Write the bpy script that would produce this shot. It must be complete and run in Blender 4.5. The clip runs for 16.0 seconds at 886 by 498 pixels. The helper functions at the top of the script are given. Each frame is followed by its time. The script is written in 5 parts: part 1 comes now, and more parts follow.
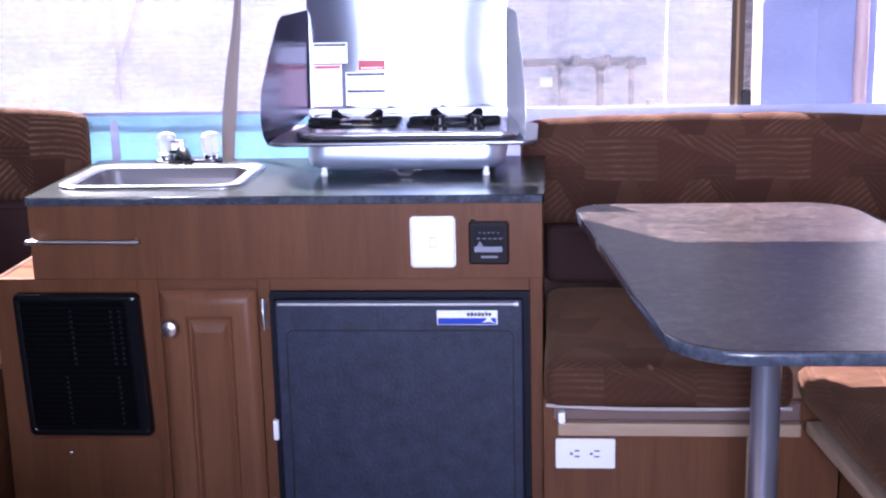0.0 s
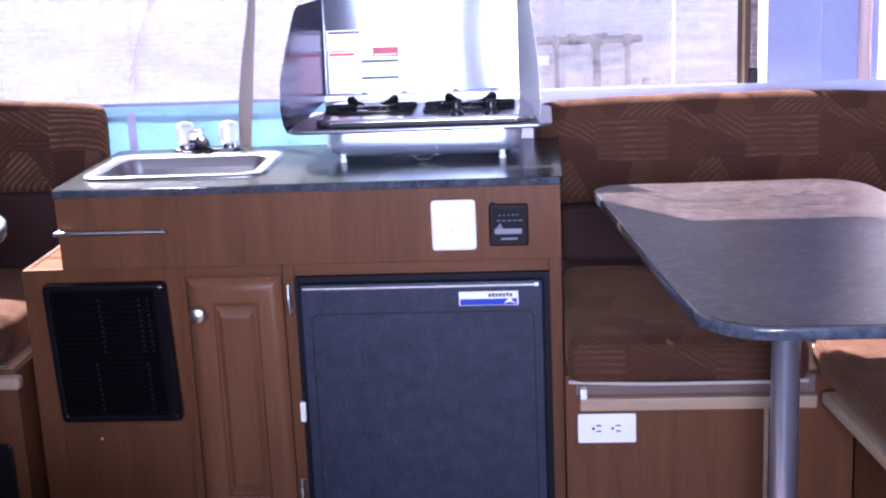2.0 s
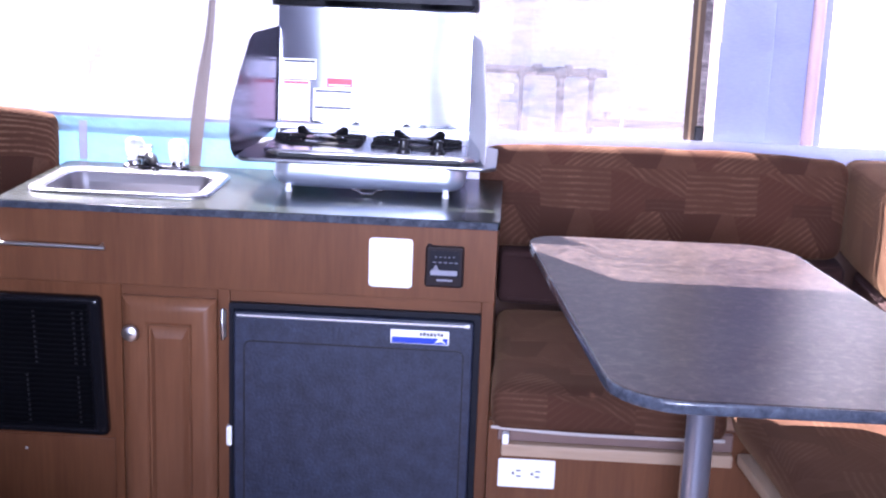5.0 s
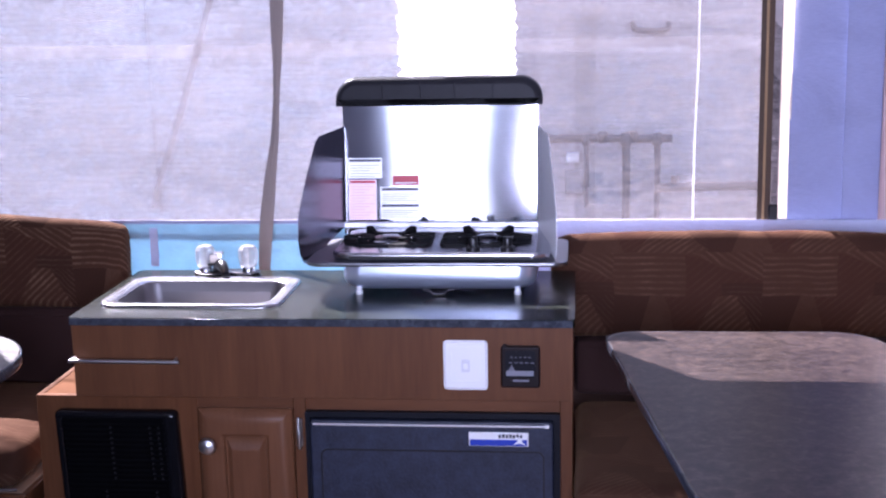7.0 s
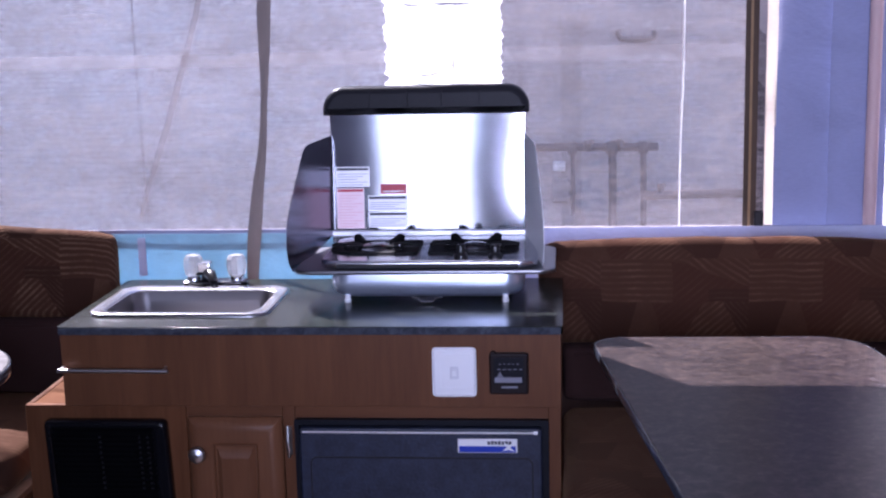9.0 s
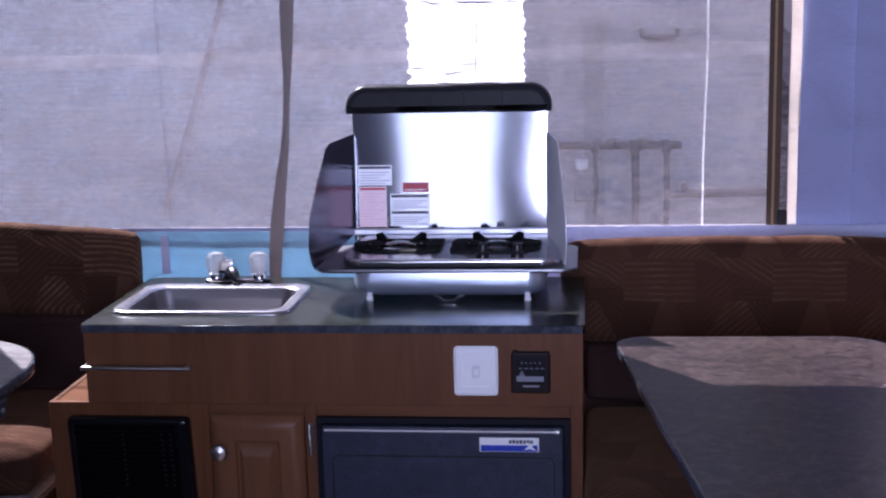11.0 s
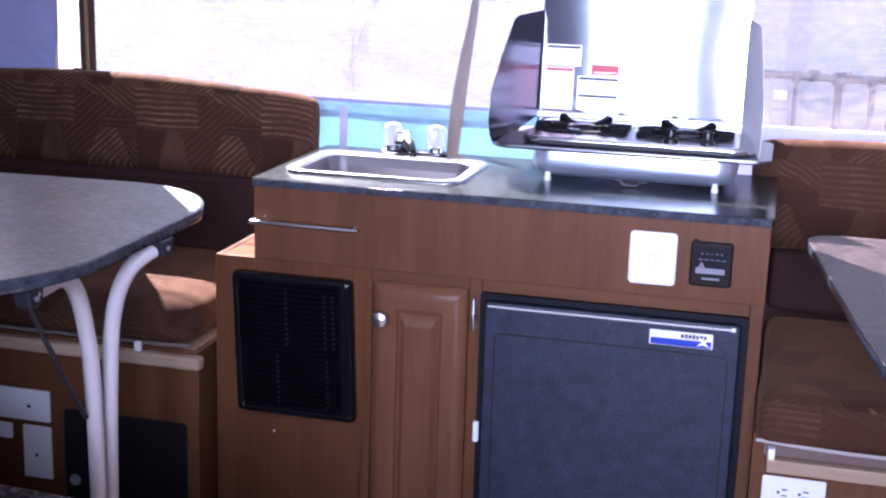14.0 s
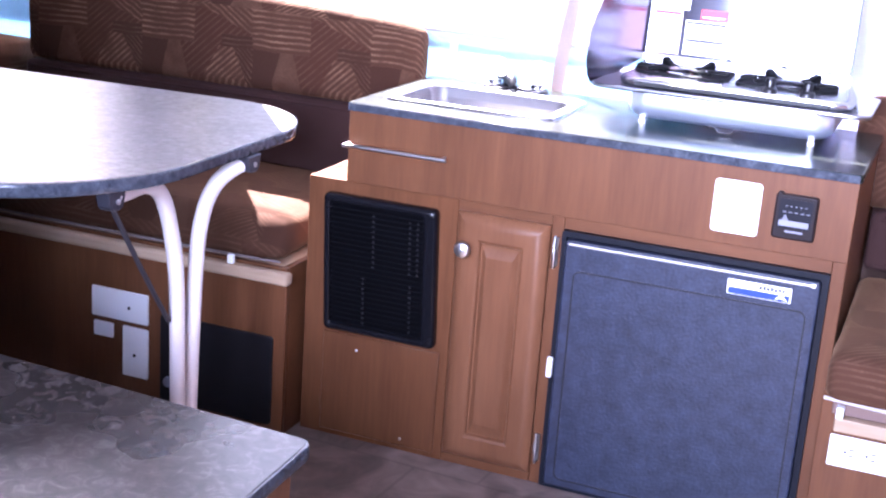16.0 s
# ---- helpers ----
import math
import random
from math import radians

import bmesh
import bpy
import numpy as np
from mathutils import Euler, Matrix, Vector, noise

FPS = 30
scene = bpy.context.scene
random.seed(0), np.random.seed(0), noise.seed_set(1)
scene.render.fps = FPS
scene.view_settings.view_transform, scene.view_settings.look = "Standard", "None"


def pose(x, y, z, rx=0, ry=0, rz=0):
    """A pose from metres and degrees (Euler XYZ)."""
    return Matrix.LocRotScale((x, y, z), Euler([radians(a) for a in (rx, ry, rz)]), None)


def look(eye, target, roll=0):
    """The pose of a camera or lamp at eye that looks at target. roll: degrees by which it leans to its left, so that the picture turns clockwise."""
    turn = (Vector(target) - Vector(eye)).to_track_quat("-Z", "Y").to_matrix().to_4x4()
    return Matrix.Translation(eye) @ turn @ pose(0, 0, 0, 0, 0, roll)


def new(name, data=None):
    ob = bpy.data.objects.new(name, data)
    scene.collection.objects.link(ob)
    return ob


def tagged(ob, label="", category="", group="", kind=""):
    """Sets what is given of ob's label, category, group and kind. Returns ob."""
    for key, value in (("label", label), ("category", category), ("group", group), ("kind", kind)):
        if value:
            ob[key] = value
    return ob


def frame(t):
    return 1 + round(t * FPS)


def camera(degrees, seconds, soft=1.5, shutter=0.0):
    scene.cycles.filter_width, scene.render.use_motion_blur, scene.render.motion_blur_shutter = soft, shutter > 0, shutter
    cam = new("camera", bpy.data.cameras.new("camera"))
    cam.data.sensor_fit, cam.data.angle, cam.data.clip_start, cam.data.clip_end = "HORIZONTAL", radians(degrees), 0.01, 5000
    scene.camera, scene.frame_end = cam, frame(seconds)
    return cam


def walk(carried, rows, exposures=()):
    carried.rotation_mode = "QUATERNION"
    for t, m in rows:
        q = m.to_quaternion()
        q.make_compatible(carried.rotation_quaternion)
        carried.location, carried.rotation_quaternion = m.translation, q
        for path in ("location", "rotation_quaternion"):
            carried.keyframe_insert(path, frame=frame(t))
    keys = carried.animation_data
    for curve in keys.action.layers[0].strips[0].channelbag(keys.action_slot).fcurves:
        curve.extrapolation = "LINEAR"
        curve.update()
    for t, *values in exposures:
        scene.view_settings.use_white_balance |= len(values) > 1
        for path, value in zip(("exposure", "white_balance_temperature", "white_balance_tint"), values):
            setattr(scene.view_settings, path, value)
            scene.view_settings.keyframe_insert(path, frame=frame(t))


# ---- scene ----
cam = camera(37.0, 16.0, soft=2.2)
ROWS = [
    (0, (1.0669, -2.5542, 1.2558), (0.9011, -0.6139, 0.7996), -1.38),
    (0.5, (1.067, -2.5671, 1.2557), (0.8862, -0.6328, 0.7807), -1.34),
    (1, (1.0232, -2.5782, 1.2537), (0.918, -0.6375, 0.7818), -2.71),
    (1.5, (1.0273, -2.5843, 1.2561), (0.9291, -0.6407, 0.795), 0.59),
    (2, (1.0117, -2.6129, 1.2808), (0.8587, -0.6796, 0.7921), -2.54),
    (2.5, (1.0355, -2.6092, 1.3367), (0.8873, -0.6708, 0.8673), 1.07),
    (3, (1.0504, -2.6078, 1.316), (0.8807, -0.6709, 0.8474), 0.39),
    (3.2, (1.0637, -2.6135, 1.2984), (0.9056, -0.6838, 0.7971), 0.28),
    (5.3, (1.0618, -2.6323, 1.3764), (0.9709, -0.6874, 0.9192), 2.21),
    (5.5, (1.0529, -2.6099, 1.4066), (0.9586, -0.6547, 0.9965), 1.45),
    (6, (1.0489, -2.5824, 1.4185), (0.8713, -0.6295, 1.0253), -0.60),
    (6.5, (1.0573, -2.5828, 1.4251), (0.8565, -0.6321, 1.0321), -1.61),
    (7, (1.0535, -2.5839, 1.4221), (0.8525, -0.632, 1.0353), -1.15),
    (7.5, (1.0389, -2.5992, 1.419), (0.8373, -0.6454, 1.0422), -1.23),
    (8, (1.0435, -2.597, 1.4174), (0.863, -0.6409, 1.0415), -1.38),
    (10.5, (1.0564, -2.5959, 1.4234), (0.8606, -0.6395, 1.0571), -1.58),
    (11, (1.0536, -2.5942, 1.4204), (0.8383, -0.6414, 1.0458), -1.44),
    (11.5, (1.0411, -2.5864, 1.3991), (0.8068, -0.645, 0.9796), -0.00),
    (12, (1.0326, -2.5885, 1.3728), (0.7894, -0.6542, 0.9261), 0.13),
    (12.5, (1.0308, -2.5915, 1.3378), (0.785, -0.663, 0.8684), 1.36),
    (13, (1.0247, -2.5879, 1.3009), (0.7549, -0.6644, 0.8239), 0.46),
    (13.5, (1.031, -2.5871, 1.2715), (0.7267, -0.6733, 0.7769), 0.62),
    (14, (1.0444, -2.5062, 1.2714), (0.5681, -0.6208, 0.8042), 1.78),
    (14.5, (1.0603, -2.4914, 1.246), (0.5647, -0.6314, 0.703), 0.57),
    (15, (1.1086, -2.491, 1.2705), (0.518, -0.6783, 0.666), 0.81),
    (15.5, (1.1651, -2.4698, 1.2656), (0.5602, -0.6494, 0.6997), 1.28),
    (16, (1.1928, -2.4942, 1.2657), (0.5059, -0.702, 0.7034), 4.09),
]
EXPOSURES = [
    (0.0, 3.98, 5500, 26), (3.2, 4.12, 5500, 26), (5.3, 4.46, 5550, 26), (6.0, 3.64, 5600, 27),
    (7.0, 3.32, 5600, 28), (8.2, 3.02, 5550, 28), (10.3, 2.52, 5450, 28), (11.2, 2.44, 5450, 28),
    (12.0, 2.98, 5500, 27), (13.0, 3.64, 5550, 26), (14.0, 4.08, 5500, 26), (15.0, 4.93, 5500, 26), (16.0, 5.48, 5500, 26),
]
walk(cam, [(t, look(eye, target, roll)) for t, eye, target, roll in ROWS], EXPOSURES)

# ---- light ----
SUN_ELEV, SUN_AZ = 43.2, -37.0   # degrees; azimuth from +y towards +x
world = bpy.data.worlds.new("sky")
scene.world = world
world.use_nodes = True
_n = world.node_tree.nodes
_sky = _n.new("ShaderNodeTexSky")
_sky.sky_type = "NISHITA"
_sky.sun_disc = False
_sky.sun_elevation = radians(SUN_ELEV)
_sky.sun_rotation = radians(SUN_AZ)
_bg = _n["Background"]
_bg.inputs["Strength"].default_value = 0.05
world.node_tree.links.new(_sky.outputs["Color"], _bg.inputs["Color"])
_sl = bpy.data.lights.new("sun", "SUN")
_sl.energy, _sl.angle, _sl.color = 5.0, radians(0.5), (1.0, 0.92, 0.81)
_so = new("sun", _sl)
_e, _a = radians(SUN_ELEV), radians(SUN_AZ)
_so.matrix_world = look((0, 0, 0), (-math.cos(_e) * math.sin(_a), -math.cos(_e) * math.cos(_a), -math.sin(_e)))
# daylight of the open doorway behind the camera
_dl = bpy.data.lights.new("doorway_daylight", "AREA")
_dl.shape, _dl.size, _dl.size_y, _dl.energy, _dl.color = "RECTANGLE", 0.52, 1.24, 1.5, (0.86, 0.88, 1.0)
_do = new("doorway_daylight", _dl)
_do.matrix_world = look((0.315, -3.44, 1.36), (0.315, 0.0, 1.36))

# daylight of the open window beside it
_wl = bpy.data.lights.new("window_daylight", "AREA")
_wl.shape, _wl.size, _wl.size_y, _wl.energy, _wl.color = "RECTANGLE", 0.66, 0.98, 1.68, (0.83, 0.86, 1.0)
_wl.spread = radians(70)
_wo2 = new("window_daylight", _wl)
_wo2.matrix_world = look((1.14, -3.44, 1.49), (1.14, 0.0, 1.49))

# ---- materials ----
MATS = {}


def mat(name, rgb, rough=0.5, metal=0.0, vary=0.12, scale=8.0, fine=120.0, bump=0.15, spec=0.5, trans=0.0, coat=0.0):
    """A plain surface with two scales of tone and a fine relief."""
    m = bpy.data.materials.new(name)
    m.use_nodes = True
    nt = m.node_tree
    N, L = nt.nodes, nt.links
    b = N["Principled BSDF"]
    tc = N.new("ShaderNodeTexCoord")
    n1 = N.new("ShaderNodeTexNoise")
    n1.inputs["Scale"].default_value, n1.inputs["Detail"].default_value = scale, 4
    n2 = N.new("ShaderNodeTexNoise")
    n2.inputs["Scale"].default_value, n2.inputs["Detail"].default_value = fine, 3
    L.new(tc.outputs["Object"], n1.inputs["Vector"])
    L.new(tc.outputs["Object"], n2.inputs["Vector"])
    mx = N.new("ShaderNodeMix")
    mx.data_type = "RGBA"
    mx.inputs["A"].default_value = (*[c * (1 - vary) for c in rgb], 1)
    mx.inputs["B"].default_value = (*[min(1, c * (1 + vary)) for c in rgb], 1)
    ad = N.new("ShaderNodeMath")
    ad.operation = "MULTIPLY_ADD"
    ad.inputs[1].default_value, ad.inputs[2].default_value = 0.4, 0.0
    L.new(n2.outputs["Fac"], ad.inputs[0])
    a2 = N.new("ShaderNodeMath")
    a2.operation = "MULTIPLY_ADD"
    a2.inputs[1].default_value = 0.6
    L.new(n1.outputs["Fac"], a2.inputs[0])
    L.new(ad.outputs[0], a2.inputs[2])
    L.new(a2.outputs[0], mx.inputs["Factor"])
    L.new(mx.outputs["Result"], b.inputs["Base Color"])
    b.inputs["Roughness"].default_value = rough
    b.inputs["Metallic"].default_value = metal
    b.inputs["Specular IOR Level"].default_value = spec
    b.inputs["Transmission Weight"].default_value = trans
    b.inputs["Coat Weight"].default_value = coat
    if bump:
        bp = N.new("ShaderNodeBump")
        bp.inputs["Strength"].default_value, bp.inputs["Distance"].default_value = bump, 0.002
        L.new(n2.outputs["Fac"], bp.inputs["Height"])
        L.new(bp.outputs["Normal"], b.inputs["Normal"])
    MATS[name] = m
    return m


def wood(name, dark, light, along="Z", rough=0.38, spec=0.24):
    """Printed wood laminate: long grain streaks along one axis."""
    m = bpy.data.materials.new(name)
    m.use_nodes = True
    nt = m.node_tree
    N, L = nt.nodes, nt.links
    b = N["Principled BSDF"]
    tc = N.new("ShaderNodeTexCoord")
    mp = N.new("ShaderNodeMapping")
    k = {"X": (1.2, 14, 14), "Z": (14, 14, 1.2), "Y": (14, 1.2, 14)}[along]
    mp.inputs["Scale"].default_value = k
    L.new(tc.outputs["Object"], mp.inputs["Vector"])
    n1 = N.new("ShaderNodeTexNoise")
    n1.inputs["Scale"].default_value, n1.inputs["Detail"].default_value, n1.inputs["Distortion"].default_value = 1.0, 6, 0.6
    L.new(mp.outputs["Vector"], n1.inputs["Vector"])
    mp2 = N.new("ShaderNodeMapping")
    mp2.inputs["Scale"].default_value = [v * 9 for v in k]
    L.new(tc.outputs["Object"], mp2.inputs["Vector"])
    n2 = N.new("ShaderNodeTexNoise")
    n2.inputs["Scale"].default_value, n2.inputs["Detail"].default_value = 1.0, 3
    L.new(mp2.outputs["Vector"], n2.inputs["Vector"])
    a = N.new("ShaderNodeMath")
    a.operation = "MULTIPLY_ADD"
    a.inputs[1].default_value = 0.35
    L.new(n2.outputs["Fac"], a.inputs[0])
    sc = N.new("ShaderNodeMath")
    sc.operation = "MULTIPLY"
    sc.inputs[1].default_value = 0.7
    L.new(n1.outputs["Fac"], sc.inputs[0])
    L.new(sc.outputs[0], a.inputs[2])
    cr = N.new("ShaderNodeValToRGB")
    cr.color_ramp.elements[0].position, cr.color_ramp.elements[0].color = 0.3, (*dark, 1)
    cr.color_ramp.elements[1].position, cr.color_ramp.elements[1].color = 0.72, (*light, 1)
    L.new(a.outputs[0], cr.inputs["Fac"])
    L.new(cr.outputs["Color"], b.inputs["Base Color"])
    b.inputs["Roughness"].default_value = rough
    b.inputs["Specular IOR Level"].default_value = spec
    bp = N.new("ShaderNodeBump")
    bp.inputs["Strength"].default_value, bp.inputs["Distance"].default_value = 0.08, 0.001
    L.new(n2.outputs["Fac"], bp.inputs["Height"])
    L.new(bp.outputs["Normal"], b.inputs["Normal"])
    MATS[name] = m
    return m


def stone_laminate(name, c0, c1, c2, rough=0.3, scale=26.0, spec=0.45, twist=0.5):
    """Mottled laminate: cloudy flecks of three tones."""
    m = bpy.data.materials.new(name)
    m.use_nodes = True
    nt = m.node_tree
    N, L = nt.nodes, nt.links
    b = N["Principled BSDF"]
    tc = N.new("ShaderNodeTexCoord")
    n1 = N.new("ShaderNodeTexNoise")
    n1.inputs["Scale"].default_value, n1.inputs["Detail"].default_value, n1.inputs["Distortion"].default_value = scale, 8, twist
    n1.inputs["Roughness"].default_value = 0.65
    mp = N.new("ShaderNodeMapping")
    mp.inputs["Location"].default_value = (3.13, 1.71, 0.9137)
    L.new(tc.outputs["Object"], mp.inputs["Vector"])
    L.new(mp.outputs["Vector"], n1.inputs["Vector"])
    cr = N.new("ShaderNodeValToRGB")
    cr.color_ramp.elements[0].position, cr.color_ramp.elements[0].color = 0.34, (*c0, 1)
    cr.color_ramp.elements[1].position, cr.color_ramp.elements[1].color = 0.72, (*c2, 1)
    e = cr.color_ramp.elements.new(0.52)
    e.color = (*c1, 1)
    L.new(n1.outputs["Fac"], cr.inputs["Fac"])
    L.new(cr.outputs["Color"], b.inputs["Base Color"])
    n2 = N.new("ShaderNodeTexNoise")
    n2.inputs["Scale"].default_value = 5.0
    L.new(tc.outputs["Object"], n2.inputs["Vector"])
    mr = N.new("ShaderNodeMapRange")
    mr.inputs["To Min"].default_value, mr.inputs["To Max"].default_value = rough * 0.85, rough * 1.2
    L.new(n2.outputs["Fac"], mr.inputs["Value"])
    L.new(mr.outputs["Result"], b.inputs["Roughness"])
    b.inputs["Specular IOR Level"].default_value = spec
    MATS[name] = m
    return m


def patchwork(name, u_axis="X", v_axes="YZ", u0=0.0, v0=0.0, period=0.335, height=0.105, pale=1.0, deep=1.0):
    """Upholstery print: a row of ribbed oblongs over a row of wedges, thin pale stripes on brown. u0, v0: where one repeat begins."""
    m = bpy.data.materials.new(name)
    m.use_nodes = True
    nt = m.node_tree
    N, L = nt.nodes, nt.links
    b = N["Principled BSDF"]
    tc = N.new("ShaderNodeTexCoord")
    sp = N.new("ShaderNodeSeparateXYZ")
    L.new(tc.outputs["Object"], sp.inputs[0])

    def mn(op, p, q=None, r=None):
        k = N.new("ShaderNodeMath")
        k.operation = op
        for i, v in enumerate((p, q, r)):
            if v is None:
                continue
            if isinstance(v, (int, float)):
                k.inputs[i].default_value = v
            else:
                L.new(v, k.inputs[i])
        return k.outputs[0]

    def tex(scale, detail):
        k = N.new("ShaderNodeTexNoise")
        k.inputs["Scale"].default_value, k.inputs["Detail"].default_value = scale, detail
        L.new(tc.outputs["Object"], k.inputs["Vector"])
        return k.outputs["Fac"]

    def inv(p):
        return mn("SUBTRACT", 1.0, p)
    w = mn("MULTIPLY_ADD", tex(11.0, 3), 0.020, -0.010)
    U = mn("ADD", sp.outputs[u_axis], w)
    V = mn("ADD", mn("ADD", sp.outputs[v_axes[0]], sp.outputs[v_axes[1]]), mn("MULTIPLY", w, 0.8))
    gv = mn("MULTIPLY_ADD", mn("SUBTRACT", V, v0), 1 / height, 20.0)
    row = mn("FLOOR", gv)
    fv = mn("SUBTRACT", gv, row)
    upper = mn("FLOORED_MODULO", row, 2.0)
    pair = mn("FLOOR", mn("MULTIPLY", mn("SUBTRACT", row, 20.0), 0.5))
    gu = mn("ADD", mn("MULTIPLY_ADD", mn("SUBTRACT", U, u0), 1 / period, 20.0), mn("MULTIPLY", pair, 0.37))
    col = mn("FLOOR", gu)
    fu = mn("SUBTRACT", gu, col)
    low = inv(upper)

    def wedge(mid, wide, lean):
        """1 inside a patch that narrows upwards."""
        return mn("LESS_THAN", mn("ABSOLUTE", mn("SUBTRACT", fu, mid)), mn("MULTIPLY_ADD", fv, lean, wide))
    # upper row: a ribbed oblong, then a field cut by a falling line, with a small dark block under it
    gap = mn("GREATER_THAN", fu, 0.49)
    a_rib = mn("MULTIPLY", upper, inv(gap))
    above = mn("GREATER_THAN", fv, mn("MULTIPLY_ADD", fu, -1.20, 1.56))
    a_back = mn("MULTIPLY", mn("MULTIPLY", upper, gap), above)
    block = mn("MULTIPLY", mn("GREATER_THAN", fu, 0.73), mn("LESS_THAN", fv, 0.30))
    a_block = mn("MULTIPLY", mn("MULTIPLY", upper, block), inv(above))
    a_red = mn("MULTIPLY", mn("MULTIPLY", mn("MULTIPLY", upper, gap), inv(above)), inv(block))
    # lower row: a plain wedge and a striped wedge on a dark ground
    w_tan, w_diag = wedge(0.30, 0.14, -0.09), wedge(0.76, 0.235, -0.175)
    a_tan, a_diag = mn("MULTIPLY", low, w_tan), mn("MULTIPLY", low, w_diag)
    ground = mn("MULTIPLY", low, inv(mn("MAXIMUM", w_tan, w_diag)))
    mid = mn("MULTIPLY", mn("GREATER_THAN", fu, 0.30), mn("LESS_THAN", fu, 0.76))
    a_low = mn("MULTIPLY", ground, mid)
    a_side = mn("MULTIPLY", ground, mn("GREATER_THAN", fu, 0.76))
    a_dark = mn("MULTIPLY", ground, mn("LESS_THAN", fu, 0.30))

    def stripes(along, every, lo):
        k = mn("SINE", mn("MULTIPLY", along, 2 * math.pi / every))
        mr = N.new("ShaderNodeMapRange")
        mr.inputs["From Min"].default_value, mr.inputs["From Max"].default_value = lo, lo + 0.55
        L.new(k, mr.inputs["Value"])
        return mr.outputs["Result"]
    fall = mn("ADD", mn("MULTIPLY", U, 0.66), V)
    rise = mn("SUBTRACT", mn("MULTIPLY", U, 0.86), V)
    st = mn("MULTIPLY", stripes(V, 0.0148, 0.1), a_rib)
    st = mn("ADD", st, mn("MULTIPLY", stripes(rise, 0.0170, 0.0), mn("MULTIPLY", a_diag, 1.1)))
    st = mn("ADD", st, mn("MULTIPLY", stripes(fall, 0.0160, 0.1), mn("MULTIPLY", a_back, 0.9)))
    st = mn("ADD", st, mn("MULTIPLY", stripes(rise, 0.0185, 0.3), mn("MULTIPLY", mn("ADD", a_red, a_low), 0.34)))
    st = mn("ADD", st, mn("MULTIPLY", stripes(V, 0.0125, 0.2), mn("MULTIPLY", a_block, 0.35)))
    st = mn("ADD", st, mn("MULTIPLY", stripes(mn("ADD", U, V), 0.0140, 0.2), mn("MULTIPLY", a_side, 0.5)))
    st = mn("ADD", st, mn("MULTIPLY", a_tan, 0.34))
    fib = tex(240.0, 3)
    st = mn("MULTIPLY", st, mn("MAXIMUM", mn("MULTIPLY_ADD", tex(19.0, 5), 4.2, -1.2), 0.12))
    st = mn("MULTIPLY", st, mn("MULTIPLY_ADD", fib, 2.0, -0.1))
    st = mn("MULTIPLY", mn("ADD", st, mn("MULTIPLY_ADD", fib, 0.22, -0.08)), pale)

    def blend(fac, p, q):
        k = N.new("ShaderNodeMix")
        k.data_type = "RGBA"
        L.new(fac, k.inputs["Factor"])
        for side, v in (("A", p), ("B", q)):
            if isinstance(v, tuple):
                k.inputs[side].default_value = (*v, 1)
            else:
                L.new(v, k.inputs[side])
        return k.outputs["Result"]
    base = blend(mn("MULTIPLY", mn("ADD", a_red, a_low), deep), (0.066, 0.0310, 0.0195), (0.057, 0.0240, 0.0160))
    base = blend(mn("MULTIPLY", mn("ADD", mn("ADD", a_dark, a_side), a_block), deep), base, (0.043, 0.020, 0.014))
    L.new(blend(st, base, (0.200, 0.118, 0.072)), b.inputs["Base Color"])
    b.inputs["Roughness"].default_value = 0.92
    b.inputs["Specular IOR Level"].default_value = 0.03
    b.inputs["Sheen Weight"].default_value = 0.13
    b.inputs["Sheen Roughness"].default_value = 0.4
    b.inputs["Sheen Tint"].default_value = (1.0, 0.62, 0.36, 1)
    bp = N.new("ShaderNodeBump")
    bp.inputs["Strength"].default_value, bp.inputs["Distance"].default_value = 0.35, 0.002
    L.new(st, bp.inputs["Height"])
    L.new(bp.outputs["Normal"], b.inputs["Normal"])
    MATS[name] = m
    return m


